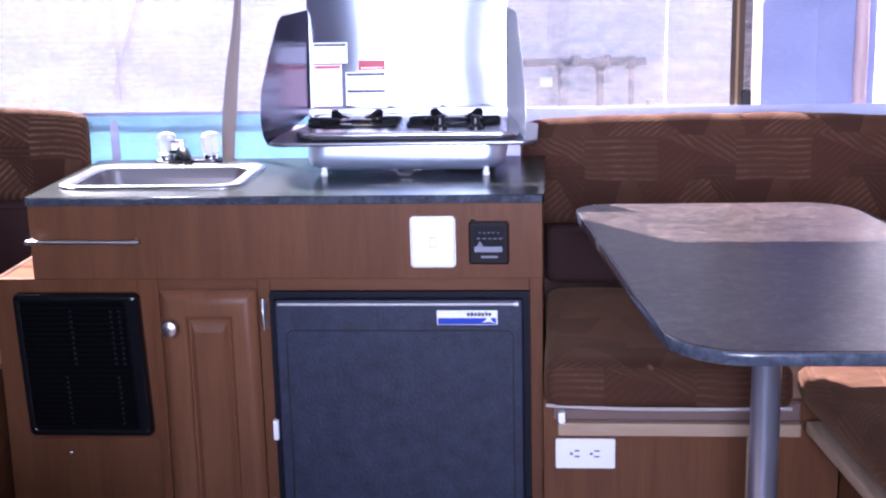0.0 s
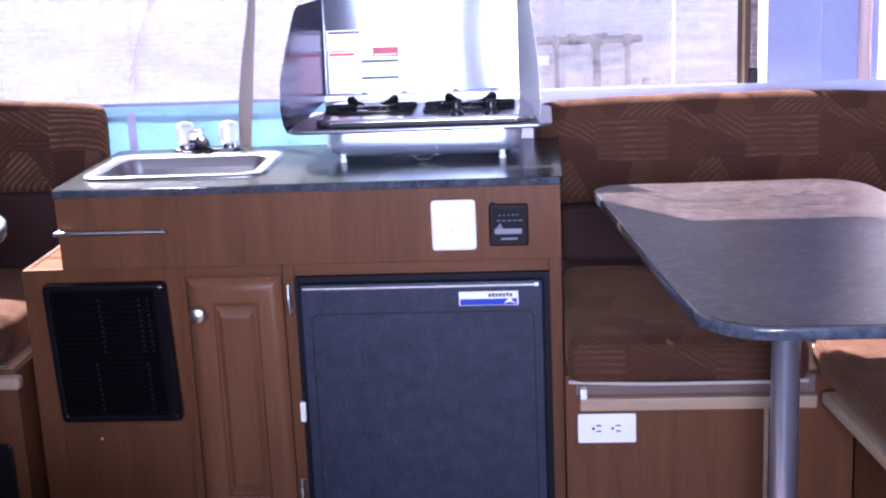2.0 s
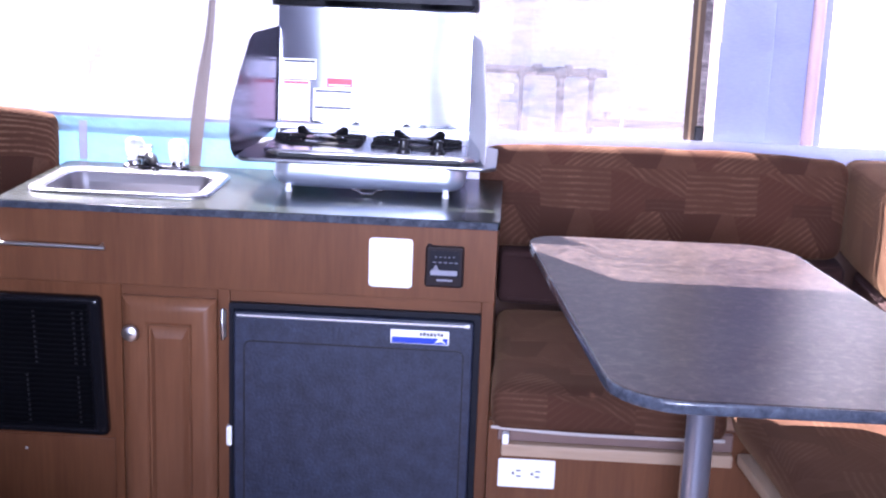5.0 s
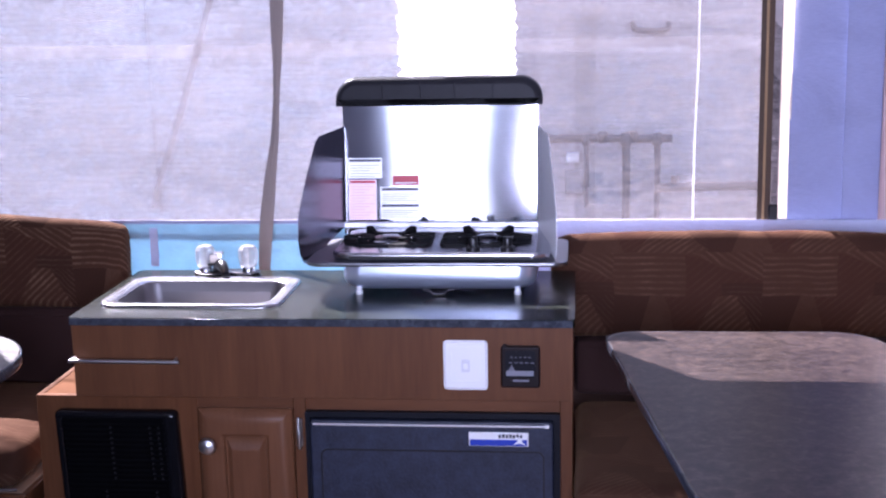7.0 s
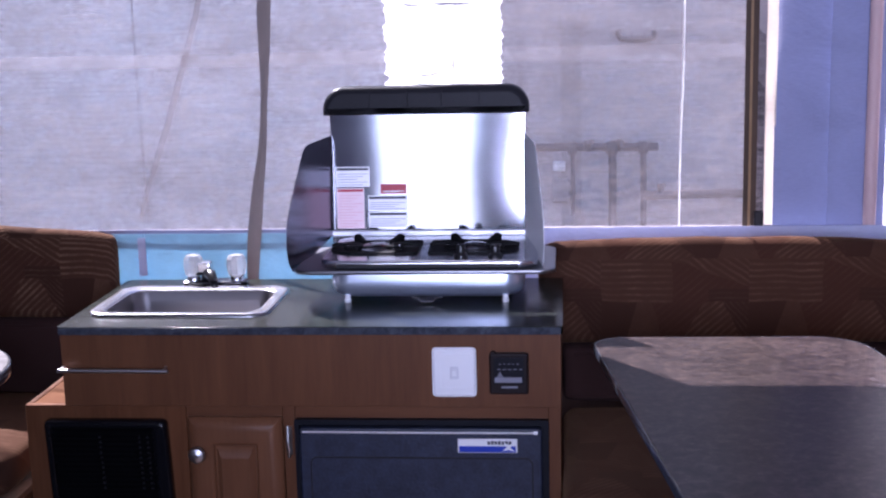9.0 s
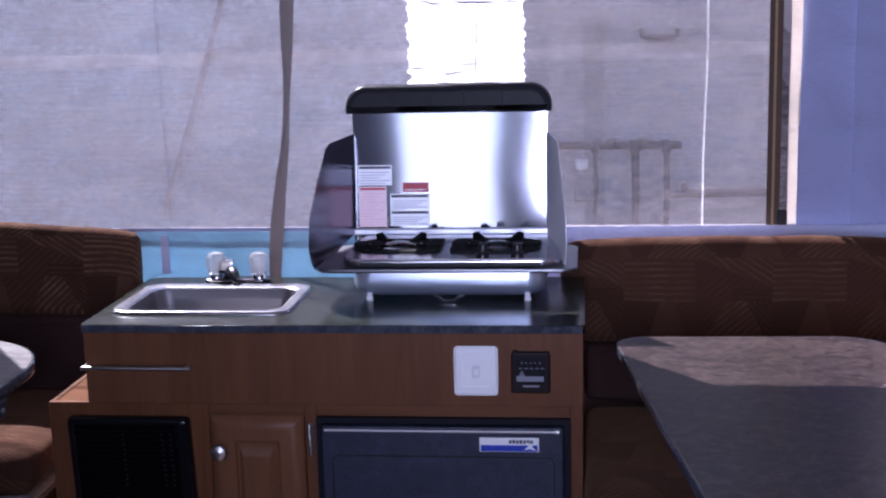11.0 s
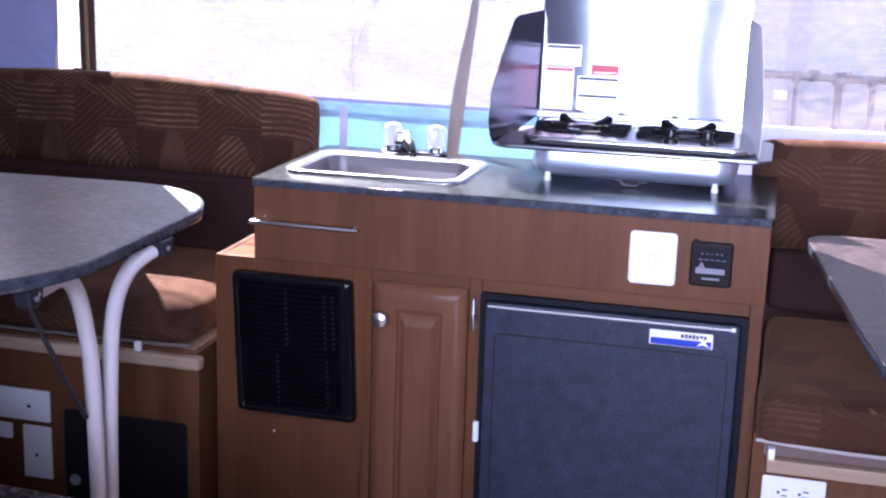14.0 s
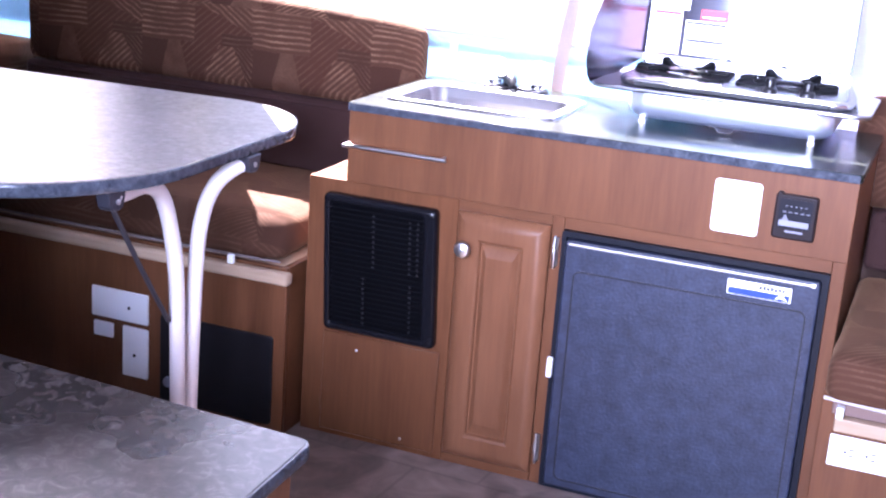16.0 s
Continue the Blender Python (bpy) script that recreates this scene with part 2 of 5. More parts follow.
def cloth(name, rgb, thin=0.4, clear=0.0, spread=(0.72, 1.22), wrinkle=0.6):
    """Thin cloth or netting: part diffuse, part light let through, part open."""
    m = bpy.data.materials.new(name)
    m.use_nodes = True
    nt = m.node_tree
    N, L = nt.nodes, nt.links
    out = N["Material Output"]
    N.remove(N["Principled BSDF"])
    tc = N.new("ShaderNodeTexCoord")
    n1 = N.new("ShaderNodeTexNoise")
    n1.inputs["Scale"].default_value, n1.inputs["Detail"].default_value, n1.inputs["Distortion"].default_value = 3.2, 5, 0.8
    mp = N.new("ShaderNodeMapping")
    mp.inputs["Scale"].default_value = (1.0, 1.0, 1.6)
    L.new(tc.outputs["Object"], mp.inputs["Vector"])
    L.new(mp.outputs["Vector"], n1.inputs["Vector"])
    n2 = N.new("ShaderNodeTexNoise")
    n2.inputs["Scale"].default_value, n2.inputs["Detail"].default_value = 60.0, 4
    mp2 = N.new("ShaderNodeMapping")
    mp2.inputs["Scale"].default_value = (1.0, 1.0, 5.0)
    L.new(tc.outputs["Object"], mp2.inputs["Vector"])
    L.new(mp2.outputs["Vector"], n2.inputs["Vector"])
    md = N.new("ShaderNodeMath")
    md.operation = "MULTIPLY_ADD"
    md.inputs[1].default_value = 0.45
    L.new(n2.outputs["Fac"], md.inputs[0])
    L.new(n1.outputs["Fac"], md.inputs[2])
    mx = N.new("ShaderNodeMix")
    mx.data_type = "RGBA"
    mx.inputs["A"].default_value = (*[c * spread[0] for c in rgb], 1)
    mx.inputs["B"].default_value = (*[min(1, c * spread[1]) for c in rgb], 1)
    L.new(md.outputs[0], mx.inputs["Factor"])
    bp = N.new("ShaderNodeBump")
    bp.inputs["Strength"].default_value, bp.inputs["Distance"].default_value = wrinkle, 0.02
    L.new(n1.outputs["Fac"], bp.inputs["Height"])
    d = N.new("ShaderNodeBsdfDiffuse")
    t = N.new("ShaderNodeBsdfTranslucent")
    L.new(mx.outputs["Result"], d.inputs["Color"])
    L.new(mx.outputs["Result"], t.inputs["Color"])
    L.new(bp.outputs["Normal"], d.inputs["Normal"])
    L.new(bp.outputs["Normal"], t.inputs["Normal"])
    s = N.new("ShaderNodeMixShader")
    s.inputs["Fac"].default_value = thin
    L.new(d.outputs[0], s.inputs[1])
    L.new(t.outputs[0], s.inputs[2])
    last = s
    if clear:
        tr = N.new("ShaderNodeBsdfTransparent")
        s2 = N.new("ShaderNodeMixShader")
        s2.inputs["Fac"].default_value = clear
        L.new(s.outputs[0], s2.inputs[1])
        L.new(tr.outputs[0], s2.inputs[2])
        last = s2
    L.new(last.outputs[0], out.inputs["Surface"])
    MATS[name] = m
    return m


def netting(name, rgb, clear):
    """Fine netting: partly open, its threads denser in horizontal runs, creases and soft blotches."""
    m = cloth(name, rgb, 0.4, clear, spread=(0.25, 1.55), wrinkle=1.0)
    nt = m.node_tree
    N, L = nt.nodes, nt.links
    tc = N.new("ShaderNodeTexCoord")
    tot = None
    for k, (sc, amp, det) in enumerate((((7, 7, 95), 0.42, 4), ((26, 26, 40), 0.50, 4), ((2.2, 2.2, 3.2), 0.56, 5), ((60, 60, 620), 0.36, 2))):
        mp = N.new("ShaderNodeMapping")
        mp.inputs["Scale"].default_value = sc
        n = N.new("ShaderNodeTexNoise")
        n.inputs["Scale"].default_value, n.inputs["Detail"].default_value = 1.0, det
        L.new(tc.outputs["Object"], mp.inputs["Vector"])
        L.new(mp.outputs["Vector"], n.inputs["Vector"])
        a = N.new("ShaderNodeMath")
        a.operation = "MULTIPLY_ADD"
        a.inputs[1].default_value = amp
        L.new(n.outputs["Fac"], a.inputs[0])
        if tot is None:
            a.inputs[2].default_value = clear - 0.92
        else:
            L.new(tot, a.inputs[2])
        tot = a.outputs[0]
    for n in N:
        if n.type == "MIX_SHADER" and n.inputs[2].is_linked and n.inputs[2].links[0].from_node.type == "BSDF_TRANSPARENT":
            L.new(tot, n.inputs["Fac"])
    return m


def brushed(name, rgb, rough=0.3, stretch=(2, 2, 160)):
    """Brushed metal: fine parallel scratches."""
    m = mat(name, rgb, rough, 1.0, 0.06, 6, 200, 0)
    nt = m.node_tree
    N, L = nt.nodes, nt.links
    b = N["Principled BSDF"]
    tc = N.new("ShaderNodeTexCoord")
    mp = N.new("ShaderNodeMapping")
    mp.inputs["Scale"].default_value = stretch
    n = N.new("ShaderNodeTexNoise")
    n.inputs["Scale"].default_value, n.inputs["Detail"].default_value = 4.0, 4
    L.new(tc.outputs["Object"], mp.inputs["Vector"])
    L.new(mp.outputs["Vector"], n.inputs["Vector"])
    mr = N.new("ShaderNodeMapRange")
    mr.inputs["To Min"].default_value, mr.inputs["To Max"].default_value = rough * 0.7, rough * 1.35
    L.new(n.outputs["Fac"], mr.inputs["Value"])
    L.new(mr.outputs["Result"], b.inputs["Roughness"])
    bp = N.new("ShaderNodeBump")
    bp.inputs["Strength"].default_value, bp.inputs["Distance"].default_value = 0.025, 0.0006
    L.new(n.outputs["Fac"], bp.inputs["Height"])
    L.new(bp.outputs["Normal"], b.inputs["Normal"])
    return m


WOOD = wood("cherry_laminate", (0.086, 0.033, 0.0145), (0.150, 0.061, 0.027), "Z")
WOODX = wood("cherry_laminate_level", (0.086, 0.033, 0.0145), (0.150, 0.061, 0.027), "X")
WORN = wood("worn_cherry_laminate", (0.086, 0.033, 0.0145), (0.150, 0.061, 0.027), "Z", 0.7, 0.06)
DOORWOOD = wood("cherry_door", (0.114, 0.047, 0.0225), (0.186, 0.081, 0.040), "Z", 0.32)
PALE = wood("pale_wood", (0.30, 0.20, 0.13), (0.46, 0.34, 0.24), "X", 0.5)
PALEY = wood("pale_wood_cross", (0.30, 0.20, 0.13), (0.46, 0.34, 0.24), "Y", 0.5)
COUNTER = stone_laminate("counter_laminate", (0.008, 0.0095, 0.0075), (0.016, 0.0190, 0.0150), (0.033, 0.038, 0.030), 0.2, 55, 0.28)
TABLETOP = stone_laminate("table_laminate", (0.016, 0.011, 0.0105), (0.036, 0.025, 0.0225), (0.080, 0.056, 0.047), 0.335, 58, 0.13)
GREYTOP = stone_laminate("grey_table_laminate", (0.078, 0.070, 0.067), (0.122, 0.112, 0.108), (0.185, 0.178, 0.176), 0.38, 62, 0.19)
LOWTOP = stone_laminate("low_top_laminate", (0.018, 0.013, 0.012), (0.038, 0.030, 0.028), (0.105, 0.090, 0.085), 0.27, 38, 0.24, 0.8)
TABLEEDGE = stone_laminate("table_edge", (0.025, 0.028, 0.04), (0.048, 0.055, 0.074), (0.080, 0.090, 0.115), 0.18, 60)
FABRIC = patchwork("patchwork_along", "X", "YZ", 0.02, 0.01, pale=0.15, deep=0.5)
FABRIC_BACK = patchwork("patchwork_back", "X", "YZ", 1.139 - 1.45, -0.0605, 0.343, pale=0.17, deep=0.7)
FABRIC_BACK_2 = patchwork("patchwork_curved_back", "X", "YZ", -0.506 + 0.60, -0.010, 0.334, pale=0.46, deep=0.8)
FABRIC_SIDE = patchwork("patchwork_across", "Y", "XZ", pale=0.11, deep=0.4)
BROWNFAB = mat("brown_cloth", (0.042, 0.020, 0.018), 0.9, 0, 0.15, 10, 300, 0.4, 0.2)
WELT = mat("welt_cord", (0.44, 0.40, 0.38), 0.7, 0, 0.08, 30, 300, 0.2)
STEEL = brushed("stainless_sheet", (0.25, 0.26, 0.305), 0.075, (2, 2, 90))
DARKCHROME = mat("dark_chrome", (0.16, 0.15, 0.16), 0.22, 1.0, 0.08, 10, 100, 0.02)
CHROME = mat("chrome", (0.75, 0.76, 0.78), 0.1, 1.0, 0.04, 10, 100, 0.02)
# lid steel made pale: the fold's sky reflection sits in the colour
LITFOLD = mat("lit_fold_steel", (0.80, 0.81, 0.86), 0.4, 0.5, 0.05, 14, 240, 0.03)
LIDCAP = mat("black_lid_edge", (0.024, 0.024, 0.029), 0.40, 0, 0.3, 14, 160, 0.15, 0.08)
# same guard steel twice: bright and dark reflections painted as base colour
LITGUARD = mat("lit_guard_steel", (0.92, 0.93, 0.98), 0.42, 0.1, 0.05, 8, 240, 0.02)
SHADEGUARD = brushed("shaded_guard_steel", (0.24, 0.22, 0.29), 0.21, (2, 2, 90))
ALU = mat("satin_aluminium", (0.86, 0.86, 0.88), 0.45, 0.8, 0.04, 20, 200, 0.02)
NICKEL = mat("satin_nickel", (0.55, 0.54, 0.55), 0.32, 1.0, 0.05, 20, 200, 0.05)
BLACK = mat("black_enamel", (0.009, 0.009, 0.011), 0.3, 0, 0.2, 20, 200, 0.05)
GRATE = mat("matt_black_grate", (0.006, 0.006, 0.007), 0.6, 0, 0.2, 20, 200, 0.08, 0.15)
BLACKPL = mat("black_plastic", (0.011, 0.010, 0.012), 0.42, 0, 0.25, 12, 240, 0.12, 0.3)
GRILLERIM = mat("glossy_black_rim", (0.006, 0.006, 0.008), 0.18, 0, 0.2, 12, 240, 0.05, 0.25)
GRILLE = mat("black_grille_plastic", (0.004, 0.004, 0.005), 0.28, 0, 0.25, 12, 240, 0.1, 0.09)
FRIDGE = mat("fridge_skin", (0.0205, 0.0250, 0.0455), 0.42, 0, 1.2, 34, 150, 0.5, 0.34)
FRIDGE_EDGE = mat("fridge_frame", (0.007, 0.008, 0.013), 0.45, 0, 0.2, 14, 200, 0.1, 0.15)
WHITE = mat("white_plastic", (0.88, 0.88, 0.90), 0.4, 0, 0.03, 20, 200, 0.03)
DIMGREY = mat("dim_grey_plastic", (0.16, 0.16, 0.20), 0.4, 0, 0.1, 20, 200, 0.03)
SLATE = mat("slate_plastic", (0.009, 0.009, 0.014), 0.5, 0, 0.2, 30, 200, 0.05, 0.12)
DARKBROWN = mat("brown_plastic", (0.014, 0.009, 0.010), 0.45, 0, 0.15, 20, 200, 0.05, 0.15)
PALEGREY = mat("pale_grey_plastic", (0.72, 0.72, 0.76), 0.4, 0, 0.06, 20, 200, 0.03)
GREYPL = mat("grey_plastic", (0.22, 0.22, 0.27), 0.4, 0, 0.1, 20, 200, 0.03)
BLUE = mat("blue_print", (0.02, 0.05, 0.42), 0.35, 0, 0.1, 60, 300, 0)
REDP = mat("red_print", (0.55, 0.03, 0.06), 0.4, 0, 0.08, 60, 300, 0)
PAPER = mat("label_foil", (0.90, 0.90, 0.94), 0.4, 0.25, 0.04, 40, 300, 0.05)
PINKPAPER = mat("label_pink_foil", (0.88, 0.66, 0.70), 0.4, 0.25, 0.1, 90, 400, 0.05)
INK = mat("ink", (0.05, 0.05, 0.07), 0.5, 0, 0.1, 60, 300, 0)
GREYINK = mat("grey_ink", (0.40, 0.41, 0.50), 0.5, 0, 0.1, 60, 300, 0)
WHITETUBE = mat("white_painted_steel", (0.72, 0.66, 0.66), 0.35, 0, 0.06, 16, 200, 0.06)
SILVERTUBE = mat("grey_painted_steel", (0.36, 0.38, 0.47), 0.28, 0.8, 0.08, 16, 200, 0.06)
ACRYL = mat("clear_acrylic", (0.93, 0.94, 0.96), 0.06, 0, 0.05, 40, 160, 0.1, 0.5, 0.66)
NET = netting("window_netting", (0.148, 0.130, 0.134), 0.70)
TENT = cloth("tent_cloth", (0.32, 0.345, 0.52), 0.10)
NETBAND = cloth("net_band", (0.34, 0.32, 0.34), 0.4, 0.80)
NETFOLD = cloth("net_fold", (0.20, 0.155, 0.15), 0.3, 0.80)
SOUTHCLOTH = cloth("grey_inner_cloth", (0.62, 0.60, 0.66), 0.4)
TENTDARK = cloth("tent_end_cloth", (0.34, 0.32, 0.36), 0.03)
TEAL = cloth("teal_cloth", (0.345, 0.51, 0.615), 0.36)
HEM = cloth("pale_hem", (0.44, 0.40, 0.43), 0.2)
SKIRT = cloth("pale_skirt_cloth", (0.56, 0.59, 0.75), 0.22)
SEAMCORD = cloth("white_seam_cord", (0.86, 0.84, 0.86), 0.5)
PALESTRIP = cloth("white_tent_hem", (0.82, 0.80, 0.84), 0.5)
STRAP = mat("taupe_webbing", (0.27, 0.22, 0.20), 0.85, 0, 0.15, 14, 300, 0.4)
ZIP = mat("dark_brown_binding", (0.06, 0.035, 0.02), 0.7, 0, 0.3, 30, 300, 0.4)
GOLD = mat("tan_zip_tape", (0.30, 0.19, 0.09), 0.7, 0, 0.2, 60, 300, 0.4)
CURTAIN = cloth("white_curtain", (0.72, 0.67, 0.61), 0.42)
PINKPOLE = mat("pale_pink_pole", (0.62, 0.45, 0.45), 0.5, 0, 0.08, 20, 200, 0.1)
PLASTICBAG = cloth("crinkled_white_film", (0.95, 0.95, 0.96), 0.9)
CONCRETE = mat("grey_yard_wall", (0.74, 0.70, 0.695), 0.9, 0, 0.2, 1.6, 30, 0.4)
CONCRETE_DARK = mat("dark_yard_wall", (0.45, 0.42, 0.43), 0.9, 0, 0.35, 1.6, 30, 0.4)
CONCRETE_STAIN = mat("darker_yard_wall", (0.33, 0.31, 0.32), 0.9, 0, 0.35, 2.2, 30, 0.4)
GROUNDM = mat("asphalt_ground", (0.12, 0.115, 0.115), 0.9, 0, 0.2, 0.8, 60, 0.5)
PIPE = mat("dark_pipe", (0.05, 0.056, 0.075), 0.6, 0, 0.2, 6, 90, 0.1)
INNERWALL = mat("brown_wall_panel", (0.10, 0.05, 0.035), 0.6, 0, 0.15, 8, 150, 0.15)


def lino():
    m = bpy.data.materials.new("printed_tile_lino")
    m.use_nodes = True
    N, L = m.node_tree.nodes, m.node_tree.links
    b = N["Principled BSDF"]
    tc = N.new("ShaderNodeTexCoord")
    n = N.new("ShaderNodeTexNoise")
    n.inputs["Scale"].default_value, n.inputs["Detail"].default_value, n.inputs["Distortion"].default_value = 9, 8, 1.2
    L.new(tc.outputs["Object"], n.inputs["Vector"])
    cr = N.new("ShaderNodeValToRGB")
    cr.color_ramp.elements[0].position, cr.color_ramp.elements[0].color = 0.32, (0.085, 0.062, 0.056, 1)
    cr.color_ramp.elements[1].position, cr.color_ramp.elements[1].color = 0.75, (0.28, 0.215, 0.19, 1)
    L.new(n.outputs["Fac"], cr.inputs["Fac"])
    L.new(cr.outputs["Color"], b.inputs["Base Color"])
    mpn = N.new("ShaderNodeMapping")
    mpn.inputs["Rotation"].default_value = (0, 0, 0.06)
    mpn.inputs["Location"].default_value = (0.07, 0.04, 0)
    L.new(tc.outputs["Object"], mpn.inputs["Vector"])
    br = N.new("ShaderNodeTexBrick")
    br.offset = 0.5
    br.inputs["Scale"].default_value = 1.0
    br.inputs["Mortar Size"].default_value = 0.004
    br.inputs["Brick Width"].default_value, br.inputs["Row Height"].default_value = 0.30, 0.30
    br.inputs["Color1"].default_value, br.inputs["Color2"].default_value, br.inputs["Mortar"].default_value = (1, 1, 1, 1), (0.88, 0.85, 0.85, 1), (0.74, 0.72, 0.72, 1)
    L.new(mpn.outputs["Vector"], br.inputs["Vector"])
    mul = N.new("ShaderNodeMix")
    mul.data_type, mul.blend_type = "RGBA", "MULTIPLY"
    mul.inputs["Factor"].default_value = 1.0
    L.new(cr.outputs["Color"], mul.inputs["A"])
    L.new(br.outputs["Color"], mul.inputs["B"])
    L.new(mul.outputs["Result"], b.inputs["Base Color"])
    b.inputs["Roughness"].default_value = 0.35
    MATS["lino"] = m
    return m


LINO = lino()

# ---- building helpers ----
BASE = {}


def finish(bm, m, name, smooth=35):
    bmesh.ops.recalc_face_normals(bm, faces=bm.faces)
    me = bpy.data.meshes.new(name)
    bm.to_mesh(me)
    bm.free()
    me.materials.append(m)
    if smooth:
        for p in me.polygons:
            p.use_smooth = True
        me.set_sharp_from_angle(angle=radians(smooth))
        big = 0.06 * sum(p.area for p in me.polygons)
        for p in me.polygons:
            if len(p.vertices) > 4 or p.area > big:
                p.use_smooth = False
    return me


def thing(name, base, label, category, group="", kind=""):
    ob = new(name)
    ob.empty_display_size = 0.05
    ob.location = base
    BASE[ob] = Vector(base)
    return tagged(ob, label, category, group, kind)


def part(name, bm, m, parent, label="", smooth=35):
    o = BASE[parent]
    bmesh.ops.translate(bm, verts=bm.verts, vec=-o)
    ob = new(name, finish(bm, m, name, smooth))
    ob.parent = parent
    BASE[ob] = o
    if label:
        tagged(ob, label)
    return ob


def solo(name, bm, m, base, label, category, group="", kind="", smooth=35):
    base = Vector(base)
    bmesh.ops.translate(bm, verts=bm.verts, vec=-base)
    ob = new(name, finish(bm, m, name, smooth))
    ob.location = base
    BASE[ob] = base
    return tagged(ob, label, category, group, kind)


def box(x0, x1, y0, y1, z0, z1, bev=0.0015, seg=1):
    bm = bmesh.new()
    bmesh.ops.create_cube(bm, size=1.0)
    for v in bm.verts:
        v.co = ((x0 + x1) / 2 + v.co.x * (x1 - x0), (y0 + y1) / 2 + v.co.y * (y1 - y0), (z0 + z1) / 2 + v.co.z * (z1 - z0))
    if bev:
        bmesh.ops.bevel(bm, geom=list(bm.edges), offset=bev, segments=seg, affect="EDGES", profile=0.5)
    return bm


def merge(*bms):
    """Joins several bmeshes into the first."""
    out = bms[0]
    for b in bms[1:]:
        me = bpy.data.meshes.new("tmp")
        b.to_mesh(me)
        b.free()
        out.from_mesh(me)
        bpy.data.meshes.remove(me)
    return out


def prism(poly, a, b, axis="z", bev=0.0, seg=2):
    """A flat outline, given in the two axes other than `axis` in order, pushed from a to b."""
    bm = bmesh.new()

    def put(u, v, w):
        return {"z": (u, v, w), "y": (u, w, v), "x": (w, u, v)}[axis]
    lo = [bm.verts.new(put(u, v, a)) for u, v in poly]
    hi = [bm.verts.new(put(u, v, b)) for u, v in poly]
    n = len(poly)
    bm.faces.new(lo)
    bm.faces.new(hi)
    for i in range(n):
        bm.faces.new((lo[i], lo[(i + 1) % n], hi[(i + 1) % n], hi[i]))
    bmesh.ops.recalc_face_normals(bm, faces=bm.faces)
    if bev:
        rim = [e for e in bm.edges if (e.verts[0] in lo) == (e.verts[1] in lo)]
        bmesh.ops.bevel(bm, geom=rim, offset=bev, segments=seg, affect="EDGES", profile=0.5)
    return bm


def rounded(corners, radii, n=8):
    """An outline with its corners rounded off."""
    pts = []
    k = len(corners)
    for i in range(k):
        p, c, q = Vector(corners[i - 1]), Vector(corners[i]), Vector(corners[(i + 1) % k])
        r = radii[i] if isinstance(radii, (list, tuple)) else radii
        if r <= 0:
            pts.append(tuple(c))
            continue
        a, b = (p - c).normalized(), (q - c).normalized()
        half = a.angle(b) / 2
        d = r / math.tan(half)
        ctr = c + (a + b).normalized() * (r / math.sin(half))
        s, e = c + a * d - ctr, c + b * d - ctr
        a0, a1 = math.atan2(s.y, s.x), math.atan2(e.y, e.x)
        da = (a1 - a0 + math.pi) % (2 * math.pi) - math.pi
        for j in range(n + 1):
            t = a0 + da * j / n
            pts.append((ctr.x + r * math.cos(t), ctr.y + r * math.sin(t)))
    return pts


def rrect(x0, x1, y0, y1, r, n=6):
    return rounded([(x0, y0), (x1, y0), (x1, y1), (x0, y1)], r, n)


def frame_ring(outer, inner, a, b, axis="y"):
    """A flat ring between two outlines with as many points, pushed from a to b."""
    bm = bmesh.new()

    def put(u, v, w):
        return {"z": (u, v, w), "y": (u, w, v), "x": (w, u, v)}[axis]
    L = [[bm.verts.new(put(u, v, w)) for u, v in o] for o in (outer, inner) for w in (a, b)]
    n = len(outer)
    for i in range(n):
        j = (i + 1) % n
        for p, q in ((0, 1), (1, 3), (3, 2), (2, 0)):
            bm.faces.new((L[p][i], L[p][j], L[q][j], L[q][i]))
    bmesh.ops.recalc_face_normals(bm, faces=bm.faces)
    return bm


def tube(points, r, n=12, smooth=6, cap=True):
    """A round rod along a path of points; r may be one radius or one for each point."""
    P = [Vector(p) for p in points]
    rr = r if isinstance(r, (list, tuple)) else [r] * len(P)
    path, rad = [], []
    for i in range(len(P) - 1):
        p0, p1, p2, p3 = P[max(i - 1, 0)], P[i], P[i + 1], P[min(i + 2, len(P) - 1)]
        for j in range(smooth):
            t = j / smooth
            path.append(0.5 * ((2 * p1) + (p2 - p0) * t + (2 * p0 - 5 * p1 + 4 * p2 - p3) * t * t + (3 * p1 - p0 - 3 * p2 + p3) * t ** 3))
            rad.append(rr[i] * (1 - t) + rr[i + 1] * t)
    path.append(P[-1])
    rad.append(rr[-1])
    bm = bmesh.new()
    rings = []
    up = Vector((0.31, 0.17, 0.93))
    for i, c in enumerate(path):
        d = (path[min(i + 1, len(path) - 1)] - path[max(i - 1, 0)]).normalized()
        s = d.cross(up).normalized()
        u = s.cross(d).normalized()
        rings.append([bm.verts.new(c + rad[i] * (math.cos(2 * math.pi * k / n) * s + math.sin(2 * math.pi * k / n) * u)) for k in range(n)])
    for a, b in zip(rings, rings[1:]):
        for k in range(n):
            bm.faces.new((a[k], a[(k + 1) % n], b[(k + 1) % n], b[k]))
    if cap:
        bm.faces.new(rings[0])
        bm.faces.new(rings[-1])
    return bm


